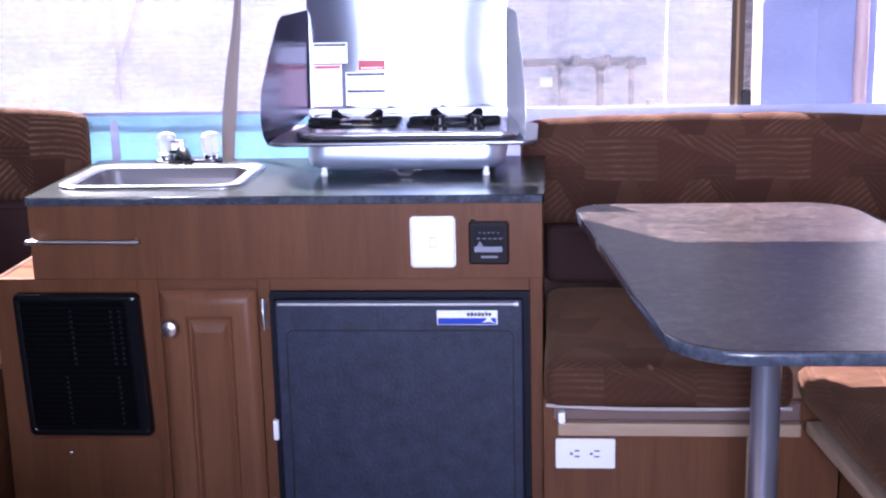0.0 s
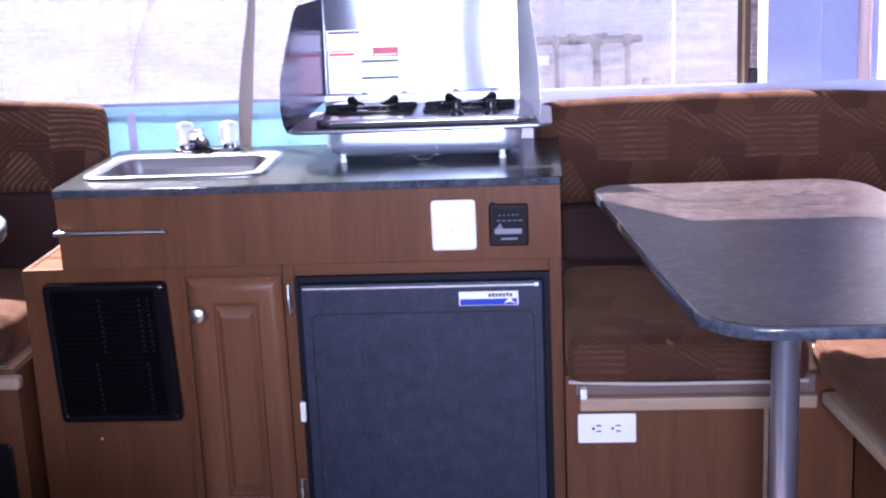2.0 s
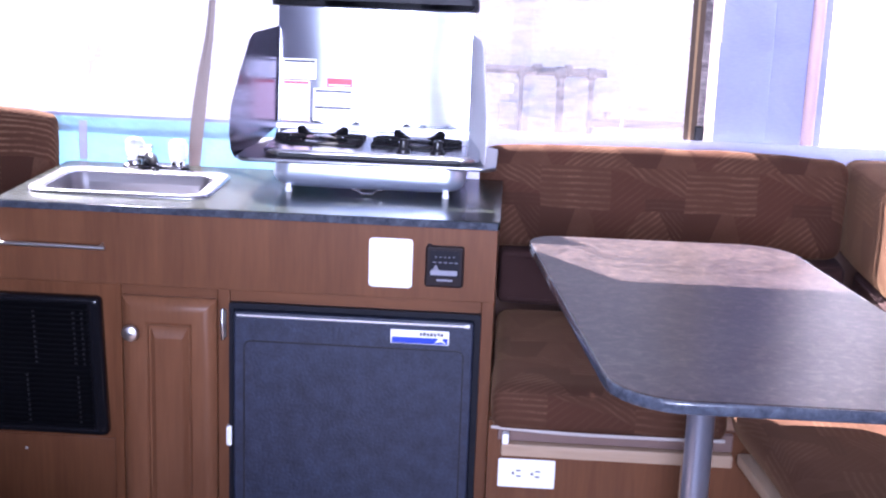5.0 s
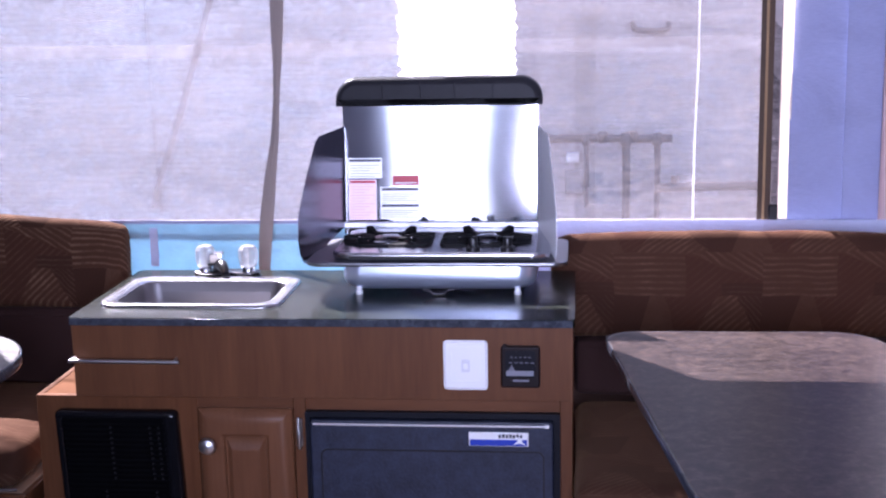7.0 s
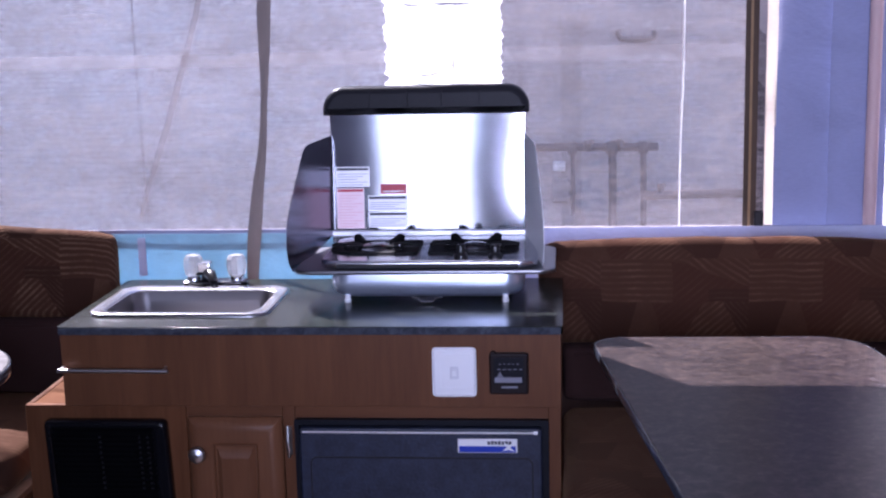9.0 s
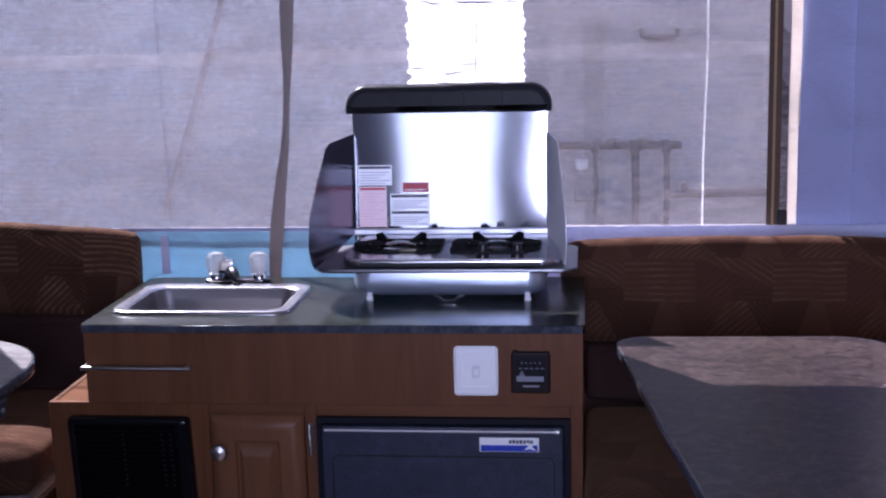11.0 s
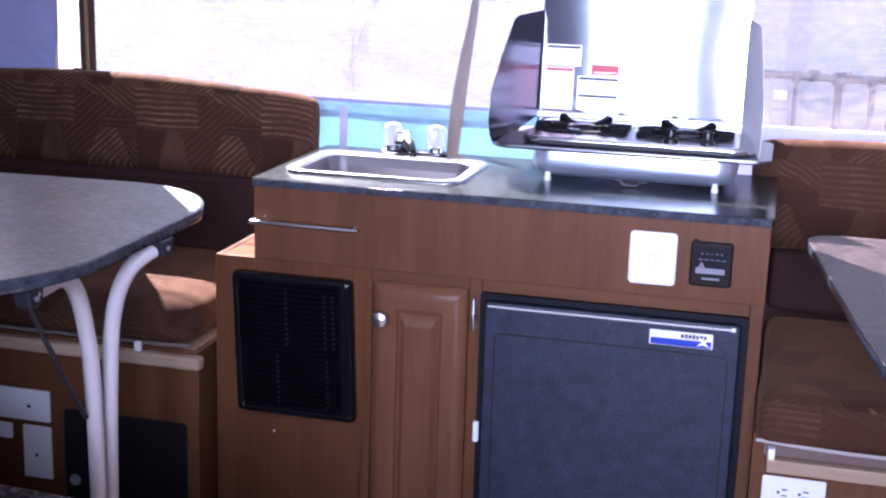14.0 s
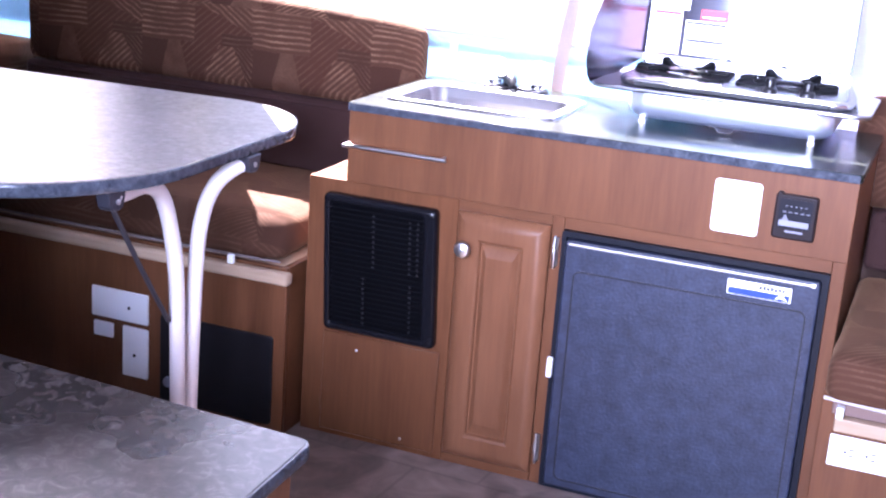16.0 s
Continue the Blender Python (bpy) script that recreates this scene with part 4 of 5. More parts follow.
_door = part("door", raised_door(0.266, 0.467, 0.024, 0.572, FY), DOORWOOD, _bc, "raised-panel cherry door", 25)
part("knob", lathe([(0.007, 0), (0.007, -0.012), (0.015, -0.016), (0.0185, -0.023), (0.015, -0.030), (0.005, -0.033)], (0.292, FY - 0.02, 0.500), "y", 20), NICKEL, _door, "satin nickel knob")
for _z in (0.52, 0.085):
    part("hinge", merge(tube([(0.480, FY - 0.012, _z - 0.034), (0.480, FY - 0.014, _z), (0.480, FY - 0.012, _z + 0.034)], [0.003, 0.006, 0.003], 10),
                        box(0.4735, 0.4865, FY - 0.008, FY - 0.001, _z - 0.03, _z + 0.03, 0.001)), NICKEL, _door, "satin nickel hinge")

# furnace grille
_gr = thing("furnace_grille", (0.095, FY, 0.26), "black louvred furnace grille set in the cabinet front", "grille")
_rm = bmesh.new()
_loops = [[_rm.verts.new((u, y, v)) for u, v in rrect(-0.036 + d, 0.228 - d * 1.0 - e, 0.258 + d, 0.566 - d, max(0.012 - d * 0.3, 0.004))] for d, e, y in (
    (0.0, 0.0, FY - 0.0005), (0.0, 0.0, FY - 0.014), (0.002, 0.0, FY - 0.020), (0.005, 0.0, FY - 0.023), (0.012, 0.006, FY - 0.0235), (0.0155, 0.012, FY - 0.021), (0.017, 0.013, FY - 0.006))]
for _p, _q in zip(_loops, _loops[1:]):
    for _i in range(len(_p)):
        _rm.faces.new((_p[_i], _p[(_i + 1) % len(_p)], _q[(_i + 1) % len(_p)], _q[_i]))
part("rim", _rm, GRILLERIM, _gr, "glossy black rounded rim", 60)
part("backing", box(-0.021, 0.199, FY - 0.006, FY - 0.0005, 0.269, 0.549, 0), GRILLE, _gr)
for _i in range(24):
    _z = 0.278 + _i * 0.0112
    part("louvre", prism([(FY - 0.018, _z), (FY - 0.006, _z + 0.006), (FY - 0.006, _z + 0.0085), (FY - 0.018, _z + 0.0025)], -0.019, 0.197, "x"), GRILLE, _gr, "", 0)
for _x, _z0, _n in ((0.083, 0.4155, 11), (0.168, 0.4155, 11), (0.186, 0.4155, 11), (0.060, 0.2845, 10), (0.170, 0.2845, 10)):
    for _k in range(_n):
        part("tab", box(_x - 0.0028, _x + 0.0028, FY - 0.0205, FY - 0.0165, _z0 + _k * 0.0112, _z0 + 0.0045 + _k * 0.0112, 0.0012), BLACK, _gr)

for _o in _gr.children:
    for v in _o.data.vertices:
        v.co.x += 0.040 * (0.41 - (v.co.z + BASE[_o].z))

# fridge
_fr = thing("fridge", (0.756, 0.3, 0.0), "small dark grey camper fridge under the counter", "fridge")
part("housing", merge(box(0.495, 1.018, FY + 0.004, 0.55, 0.002, 0.5675, 0.001)), FRIDGE_EDGE, _fr)
part("frame", frame_ring(rrect(0.493, 1.020, 0.004, 0.568, 0.004), rrect(0.503, 1.008, 0.012, 0.557, 0.004), FY - 0.012, FY + 0.004), FRIDGE_EDGE, _fr)
_fd = part("door", prism(rrect(0.505, 1.006, 0.014, 0.553, 0.008), FY - 0.022, FY + 0.002, "y", 0.004, 2), FRIDGE, _fr, "dark grey textured fridge door")
part("groove", frame_ring(rrect(0.526, 0.988, 0.030, 0.492, 0.016), rrect(0.5290, 0.985, 0.033, 0.489, 0.013), FY - 0.0226, FY - 0.020), BLACKPL, _fd, "thin dark groove round the door panel")
part("trim", merge(tube([(0.512, FY - 0.024, 0.5455), (0.75, FY - 0.025, 0.5455), (0.992, FY - 0.024, 0.5455)], 0.0024, 8, 3)), ALU, _fd, "bright chrome trim along the door top")
part("trim_end", box(0.988, 0.998, FY - 0.027, FY - 0.02, 0.5415, 0.5495, 0.002, 2), ALU, _fd)
_bd = part("badge", box(0.834, 0.956, FY - 0.026, FY - 0.0215, 0.503, 0.533, 0.0015), WHITE, _fd, "white and blue maker's badge")
part("badge_blue", box(0.837, 0.953, FY - 0.0275, FY - 0.0255, 0.505, 0.518, 0.0005), BLUE, _bd)
part("badge_mark", prism([(0.925, 0.508), (0.934, 0.516), (0.929, 0.527), (0.938, 0.520), (0.948, 0.526), (0.942, 0.515), (0.951, 0.507), (0.938, 0.511)], FY - 0.0285, FY - 0.0255, "y"), WHITE, _bd, "", 0)
for _i in range(7):
    part("badge_bar", box(0.895 + _i * 0.0072, 0.9005 + _i * 0.0072, FY - 0.0272, FY - 0.0255, 0.5215, 0.5285 + 0.001 * (_i % 2), 0.0003), INK, _bd)
part("latch", merge(box(0.488, 0.500, FY - 0.02, FY - 0.004, 0.252, 0.296, 0.003, 2)), WHITE, _fr, "white latch at the door edge")

# upper galley box with the worktop
_ug = thing("galley_top_unit", (0.52, 0.23, 0.575), "cherry-laminate upper galley box under the worktop", "cabinet")
part("front_panel", box(0.004, 1.046, 0.003, 0.018, 0.594, H - 0.0172, 0.001), WOOD, _ug)
part("side_panel", box(0.004, 0.018, 0.0185, CY1 - 0.01, 0.5755, H - 0.0172, 0.001), WOODX, _ug)
part("side_panel", box(1.032, 1.046, 0.0185, CY1 - 0.01, 0.5755, H - 0.0172, 0.001), WOODX, _ug)
part("back_panel", box(0.0185, 1.0315, CY1 - 0.025, CY1 - 0.01, 0.5755, H - 0.0172, 0.001), WOODX, _ug)
part("toe_rail", box(0.0185, 1.0315, 0.0245, 0.034, 0.5755, 0.5935, 0.001), WOODX, _ug)
_bar = part("towel_bar", tube([(0.006, -0.024, 0.678), (0.12, -0.025, 0.678), (0.238, -0.024, 0.677)], 0.0042, 12, 3), NICKEL, _ug, "slim satin nickel rail")
for _x in (0.008, 0.226):
    part("post", lathe([(0.0022, 0.003), (0.0022, -0.020), (0.0024, -0.024)] if _x > 0.1 else [(0.0034, 0.003), (0.0034, -0.026), (0.0040, -0.029)], (_x, 0, 0.678), "y", 12), NICKEL, _bar)

_wt = thing("worktop", (0.525, 0.23, H - 0.023), "dark slate laminate worktop with a sink cut-out", "worktop")
_wo = rounded([(CX0, CY0), (CX1, CY0), (CX1, CY1), (CX0, CY1)], [0.006, 0.012, 0.006, 0.02], 5)
_hole = rrect(0.055, 0.395, 0.112, 0.335, 0.03, 5)


def slab_with_hole(outer, inner, z0, z1):
    bm = bmesh.new()
    for z in (z0, z1):
        eo, ei = [], []
        for ring, store in ((outer, eo), (inner, ei)):
            vs = [bm.verts.new((u, v, z)) for u, v in ring]
            for i in range(len(vs)):
                store.append(bm.edges.new((vs[i], vs[(i + 1) % len(vs)])))
        bmesh.ops.triangle_fill(bm, use_beauty=True, edges=eo + ei)
    for ring in (outer, inner):
        lo = [[v for v in bm.verts if abs(v.co.x - u) < 1e-6 and abs(v.co.y - w) < 1e-6 and abs(v.co.z - z) < 1e-6][0] for z in (z0, z1) for u, w in ring]
        n = len(ring)
        for i in range(n):
            bm.faces.new((lo[i], lo[(i + 1) % n], lo[n + (i + 1) % n], lo[n + i]))
    return bm


part("top", slab_with_hole(_wo, _hole, H - 0.017, H), COUNTER, _wt)
part("edge_band", box(CX0 + 0.002, CX1 - 0.004, CY0 - 0.0022, CY0 - 0.0002, H - 0.0166, H - 0.0015, 0.0006), TABLEEDGE, _wt, "dark edge band")

# sink
_sk = thing("sink", (0.225, 0.22, H), "small stainless steel sink sunk into the worktop", "sink")


def sink_rings(prof, close):
    bm = bmesh.new()
    rings = []
    for d, h in prof:
        x0, x1, y0, y1 = 0.026 + d, 0.426 - d, 0.084 + d, 0.372 - d * 1.25
        r = max(0.012, 0.045 - d * 0.25)
        rings.append([bm.verts.new((u, v, H + h)) for u, v in rrect(x0, x1, y0, y1, r, 6)])
    n = len(rings[0])
    for a, b in zip(rings, rings[1:]):
        for k in range(n):
            bm.faces.new((a[k], a[(k + 1) % n], b[(k + 1) % n], b[k]))
    if close:
        bm.faces.new(rings[-1])
    return bm


part("rim", sink_rings([(0.0, 0.0), (0.001, 0.005), (0.005, 0.0075), (0.010, 0.0065), (0.022, 0.0055), (0.027, 0.005), (0.030, 0.001)], False), brushed("sink_rim_steel", (0.52, 0.52, 0.55), 0.22, (60, 60, 2)), _sk, "bright rolled rim", 50)
part("bowl", sink_rings([(0.030, 0.001), (0.036, -0.02), (0.048, -0.10), (0.055, -0.112), (0.075, -0.118)], True), mat("satin_sink_steel", (0.21, 0.20, 0.21), 0.42, 0.85, 0.06, 8, 200, 0.04), _sk, "satin steel bowl", 50)
part("drain", lathe([(0.022, 0.0), (0.022, 0.003), (0.016, 0.004), (0.012, 0.001)], (0.225, 0.22, H - 0.118), "z", 18), CHROME, _sk, "round chrome drain")

# faucet
_fa = thing("faucet", (0.228, 0.425, H), "two-handle faucet with clear handles and a dark spout", "faucet")
part("base_plate", prism(rrect(0.150, 0.306, 0.398, 0.446, 0.02), H, H + 0.010, "z", 0.004, 2), DARKCHROME, _fa)
for _x in (0.176, 0.280):
    part("collar", lathe([(0.017, 0.010), (0.015, 0.020), (0.010, 0.026)], (_x, 0.424, H), "z", 18), CHROME, _fa)
    part("handle", lathe([(0.013, 0.016), (0.021, 0.024), (0.025, 0.044), (0.0235, 0.060), (0.017, 0.069), (0.004, 0.072)], (_x, 0.424, H), "z", 10), ACRYL, _fa, "clear faceted acrylic handle", 20)
    part("handle_core", lathe([(0.006, 0.02), (0.006, 0.06), (0.003, 0.064)], (_x, 0.424, H), "z", 10), CHROME, _fa)
_sp = part("spout", tube([(0.206, 0.425, H + 0.010), (0.214, 0.412, H + 0.026), (0.228, 0.388, H + 0.026), (0.240, 0.368, H + 0.012)], [0.014, 0.014, 0.012, 0.009], 14), BLACK, _fa, "black stubby spout")
part("tip", lathe([(0.009, -0.008), (0.009, 0.002), (0.006, 0.003)], (0.240, 0.367, H + 0.010), "z", 14), BLACK, _sp)
part("spout_cap", box(0.189, 0.221, 0.405, 0.437, H + 0.028, H + 0.054, 0.004, 2), CHROME, _fa, "square chrome cap")
part("cap_rim", box(0.186, 0.224, 0.402, 0.440, H + 0.024, H + 0.030, 0.002, 1), BLACK, _fa)

# stove
_st = thing("camp_stove", (0.756, 0.36, H), "two-burner stainless camp stove with its lid raised", "stove")
SY0, SY1 = 0.205, 0.50


def pan_body():
    bm = bmesh.new()
    rings = []
    for z, d, r in ((0.836, 0.004, 0.03), (0.815, 0.001, 0.03), (0.800, 0.001, 0.03), (0.788, 0.006, 0.03), (0.780, 0.015, 0.03), (0.775, 0.030, 0.025)):
        rings.append([bm.verts.new((u, v, z)) for u, v in rrect(0.540 + d, 0.968 - d, SY0 + d, SY1 - d, r + 0.012, 8)])
    n = len(rings[0])
    for a, b in zip(rings, rings[1:]):
        for k in range(n):
            bm.faces.new((a[k], a[(k + 1) % n], b[(k + 1) % n], b[k]))
    bm.faces.new(rings[0])
    bm.faces.new(rings[-1])
    return bm


part("body", pan_body(), mat("satin_stove_steel", (0.72, 0.80, 1.0), 0.28, 0.8, 0.05, 12, 260, 0.03), _st, "brushed stainless stove body", 50)
for _x in (0.578, 0.926):
    for _y in (0.222, 0.47):
        part("foot", lathe([(0.007, 0.0), (0.008, 0.006), (0.006, 0.008), (0.006, 0.018)], (_x, _y, H), "z", 12), WHITE, _st, "small pale foot")
part("tray", prism(rrect(0.464, 1.035, SY0 - 0.022, 0.470, 0.035), 0.834, 0.843, "z", 0.003, 2), mat("dark_tray_steel", (0.22, 0.22, 0.24), 0.35, 1.0, 0.08, 10, 200, 0.05), _st, "dark steel drip tray")
part("cooktop", prism(rrect(0.520, 0.996, SY0 - 0.008, 0.50, 0.04), 0.8435, 0.862, "z", 0.006, 3), brushed("bright_cooktop_steel", (0.66, 0.67, 0.73), 0.2, (3, 120, 120)), _st, "polished stainless cooktop")
part("slot", box(0.560, 0.956, SY0 - 0.0110, SY0 - 0.0072, 0.8462, 0.8555, 0.001), BLACK, _st)
part("latch", tube([(0.722, SY0 - 0.003, 0.7800), (0.733, SY0 - 0.004, 0.7795), (0.738, SY0 - 0.005, 0.7760), (0.743, SY0 - 0.006, 0.7715), (0.755, SY0 - 0.006, 0.7710), (0.768, SY0 - 0.006, 0.7715), (0.773, SY0 - 0.005, 0.7760), (0.778, SY0 - 0.004, 0.7795), (0.789, SY0 - 0.003, 0.7800)], 0.0019, 8, 4), CHROME, _st, "bright wire latch")
for _c, _y in ((0.627, 0.348), (0.852, 0.350)):
    _bu = part("burner", lathe([(0.040, 0.0), (0.040, 0.004), (0.034, 0.007), (0.028, 0.0095), (0.012, 0.011)], (_c, _y, 0.862), "z", 24), DARKCHROME, _st, "round dark steel burner cap")
    part("burner_ring", lathe([(0.052, 0.0005), (0.052, 0.004), (0.047, 0.005), (0.043, 0.0005)], (_c, _y, 0.862), "z", 24), CHROME, _bu)
    _in, _out = (0.016, 0.070)
    _rad = [_out, _in, _in, _out] if _c < 0.73 else [_in, _out, _out, _in]
    _pan = rounded([(_c - 0.101, _y - 0.078), (_c + 0.101, _y - 0.078), (_c + 0.101, _y + 0.078), (_c - 0.101, _y + 0.078)], _rad, 8)
    _pin = [(_c + (u - _c) * 0.93, _y + (v - _y) * 0.93) for u, v in _pan]
    part("grate_dish", merge(prism(_pan, 0.8622, 0.8640, "z"), frame_ring(_pan, _pin, 0.8640, 0.8665, "z")), GRATE, _bu, "black grate dish")
    for _a, _tip, _hw in ((48, 0.8850, 0.015), (132, 0.8850, 0.015), (215, 0.8765, 0.012), (325, 0.8765, 0.012), (0, 0.8750, 0.016), (180, 0.8750, 0.016)):
        _k = 1.0 if _a in (0, 180) else 0.80
        fin = prism([(0.034, 0.8690), (0.100 * _k, 0.8675), (0.102 * _k, _tip - 0.004), (0.094 * _k, _tip), (0.066 * _k, 0.8745), (0.036, 0.8735)], -_hw / 2, _hw / 2, "y", 0.0012, 1)
        bmesh.ops.rotate(fin, verts=fin.verts, cent=(0, 0, 0), matrix=Matrix.Rotation(radians(_a), 3, "Z"))
        bmesh.ops.translate(fin, verts=fin.verts, vec=(_c, _y, 0))
        part("grate_bar", fin, GRATE, _bu, "", 0)
        if _a in (215, 325):
            part("pin", lathe([(0.0035, 0.0), (0.0040, 0.004), (0.0030, 0.011), (0.0008, 0.0125)], (_c + 0.072 * math.cos(radians(_a)), _y + 0.072 * math.sin(radians(_a)), 0.8655), "z", 10), CHROME, _bu, "bright steel pin")
for _x in (0.829, 0.904):
    part("control_knob", lathe([(0.015, 0.0), (0.015, 0.006), (0.010, 0.010), (0.010, 0.024), (0.008, 0.028), (0.003, 0.029)], (_x, 0.236, 0.862), "z", 16), BLACK, _st, "black control knob")
_lb = sheet(0.497, 0.963, 0.845, 1.16, 0.520, 24, 24, 0.0, 0, 0.006)
for v in _lb.verts:
    v.co.y += 0.006 * (v.co.x - 0.73) ** 2 * math.cos(2 * math.pi * (v.co.z - 1.0) / 0.3)
_lid = part("lid_back", _lb, STEEL, _st, "raised stainless lid")
part("lid_fold", box(0.497, 0.963, 0.508, 0.5195, 0.860, 0.875, 0.003, 2), LITFOLD, _lid, "folded lower lid edge, its sky glare put in the colour")
_cap = rounded([(0.487, 1.152), (0.975, 1.152), (0.975, 1.214), (0.487, 1.214)], [0.004, 0.004, 0.048, 0.048], 8)
_cap = [(u, v + (0.012 * (1 - ((u - 0.731) / 0.25) ** 2) if v > 1.17 else 0)) for u, v in _cap]
part("lid_top", prism(_cap, 0.468, 0.530, "y", 0.017, 4), LIDCAP, _lid, "black rounded lid edge")
for _x in (0.60, 0.69, 0.77, 0.86):
    part("cap_rib", box(_x - 0.0015, _x + 0.0015, 0.466, 0.4745, 1.166, 1.206, 0.0006), LIDCAP, _lid)
_wp = [(0.518, 0.864), (0.518, 1.102), (0.345, 1.098), (0.32, 1.088), (0.262, 1.02), (0.206, 0.945), (0.200, 0.89), (0.212, 0.855), (0.235, 0.832), (0.27, 0.824), (0.33, 0.826), (0.40, 0.848)]
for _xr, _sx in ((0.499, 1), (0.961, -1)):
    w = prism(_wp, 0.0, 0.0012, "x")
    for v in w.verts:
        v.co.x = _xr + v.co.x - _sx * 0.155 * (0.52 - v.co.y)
    # left guard takes the dark copy, right the bright one
    part("wind_guard", w, SHADEGUARD if _sx > 0 else LITGUARD, _lid, "folding stainless wind guard", 0)
    part("guard_hinge", tube([(_xr, 0.517, 0.87), (_xr, 0.517, 0.98), (_xr, 0.517, 1.09)], 0.0015, 8, 2), BLACKPL, _lid)
    for _k in range(7):
        part("rivet", lathe([(0.0022, 0.0), (0.0020, -0.0010), (0.0006, -0.0014)], (_xr - _sx * 0.004, 0.5165, 0.885 + _k * 0.032), "y", 8), DARKCHROME, _lid)


def label(x0, x1, z0, z1, paper, head, lines, ink, y=0.5195):
    lb = part("label", box(x0, x1, y - 0.0008, y, z0, z1, 0), paper, _lid, "printed warning label with unreadable small print")
    part("label_head", box(x0 + 0.003, x1 - 0.003, y - 0.0012, y - 0.0008, z1 - 0.0085, z1 - 0.0025, 0), head, lb)
    n = lines
    for i in range(n):
        z = z1 - 0.017 - i * (z1 - z0 - 0.022) / max(1, n - 1)
        part("print_line", box(x0 + 0.005, x1 - 0.005 - 0.012 * ((i * 7) % 3), y - 0.0011, y - 0.0008, z - 0.0008, z + 0.0008, 0), ink, lb, "", 0)


label(0.508, 0.590, 0.978, 1.026, PAPER, INK, 5, GREYINK)
label(0.509, 0.576, 0.878, 0.975, PINKPAPER, REDP, 12, mat("pink_print", (0.80, 0.46, 0.50), 0.5, 0, 0.1, 90, 400, 0))
label(0.585, 0.680, 0.920, 0.957, PAPER, INK, 4, GREYINK)
label(0.585, 0.680, 0.880, 0.918, PAPER, INK, 4, GREYINK)
label(0.616, 0.678, 0.961, 0.984, REDP, REDP, 2, PAPER)

# the raised lid leans back a little
LEAN = 0.085
for _o in [_lid] + list(_lid.children_recursive):
    for v in _o.data.vertices:
        v.co.y += LEAN * (v.co.z + BASE[_o].z - 0.86)

# switch plate and gas alarm on the upper front
_sw = thing("switch_plate", (0.829, 0.003, 0.67), "square white wall plate with a small toggle", "switch")
part("plate", prism(rrect(0.784, 0.874, 0.618, 0.722, 0.008), -0.005, 0.0027, "y", 0.0045, 1), WHITE, _sw, "", 0)
part("frame", frame_ring(rrect(0.794, 0.864, 0.630, 0.710, 0.004), rrect(0.801, 0.857, 0.638, 0.702, 0.003), -0.0075, -0.0045), WHITE, _sw, "raised square frame")
part("toggle_frame", box(0.821, 0.838, -0.0080, -0.0048, 0.657, 0.683, 0.001), PALEGREY, _sw)
part("toggle", box(0.825, 0.834, -0.0130, -0.0081, 0.664, 0.676, 0.001), WHITE, _sw)
_al = thing("gas_alarm", (0.94, 0.003, 0.66), "dark brown gas alarm with a grey label", "alarm")
part("case", prism(rrect(0.901, 0.980, 0.626, 0.712, 0.006), -0.014, 0.0027, "y", 0.004, 2), DARKBROWN, _al)
part("face", prism(rrect(0.910, 0.971, 0.648, 0.704, 0.003), -0.0146, -0.0138, "y"), SLATE, _al, "dark slate face plate", 0)
part("label", box(0.912, 0.967, -0.0158, -0.0147, 0.652, 0.663, 0.0004), GREYPL, _al, "grey label")
part("slot", box(0.925, 0.958, -0.0155, -0.0135, 0.640, 0.644, 0.0004), GREYPL, _al)
part("test_button", prism(rrect(0.9045, 0.914, 0.7105, 0.716, 0.002), -0.012, -0.004, "y", 0.001, 1), DARKBROWN, _al)
part("triangle", prism([(0.916, 0.663), (0.930, 0.663), (0.923, 0.675)], -0.0155, -0.0147, "y"), DIMGREY, _al, "", 0)
for _i in range(5):
    part("vent_slot", box(0.917 + _i * 0.011, 0.924 + _i * 0.011, -0.0155, -0.0147, 0.6785, 0.6805, 0.0003), DIMGREY, _al)
    part("vent_slot", box(0.921 + _i * 0.009, 0.925 + _i * 0.009, -0.0155, -0.0147, 0.690, 0.692, 0.0003), DIMGREY, _al)

solo("fabric_loop", sheet(-0.034, -0.013, 0.735, 0.835, 0.655, 3, 6, 0.002, 31, 0.002), SKIRT, (-0.02, 0.66, 0.735), "short lavender tape loop on the teal skirt", "loop")

# strap that hangs from the roof behind the faucet
_s = bmesh.new()
_path = [(0.286, 0.56, 0.69, 0.014), (0.286, 0.56, 0.754, 0.0145), (0.290, 0.56, 0.81, 0.0165), (0.296, 0.56, 0.868, 0.0175), (0.303, 0.56, 0.925, 0.016), (0.3105, 0.56, 0.98, 0.0145), (0.324, 0.56, 1.062, 0.0105), (0.330, 0.56, 1.12, 0.0085), (0.3345, 0.56, 1.185, 0.008), (0.339, 0.56, 1.25, 0.0105), (0.3415, 0.56, 1.319, 0.0145), (0.344, 0.56, 1.398, 0.017), (0.354, 0.58, 1.6, 0.018), (0.37, 0.60, ZR, 0.018)]
_ring = []
for _x, _y, _z, _w in _path:
    _ring.append([_s.verts.new((_x - _w, _y, _z)), _s.verts.new((_x, _y - 0.004, _z)), _s.verts.new((_x + _w, _y, _z)), _s.verts.new((_x, _y + 0.004, _z))])
for _p, _q in zip(_ring, _ring[1:]):
    for _i in range(4):
        _s.faces.new((_p[_i], _p[(_i + 1) % 4], _q[(_i + 1) % 4], _q[_i]))
_s.faces.new(_ring[0])
_s.faces.new(_ring[-1])
solo("roof_strap", _s, STRAP, (0.301, 0.56, 0.69), "taupe webbing strap hanging down behind the worktop", "strap")

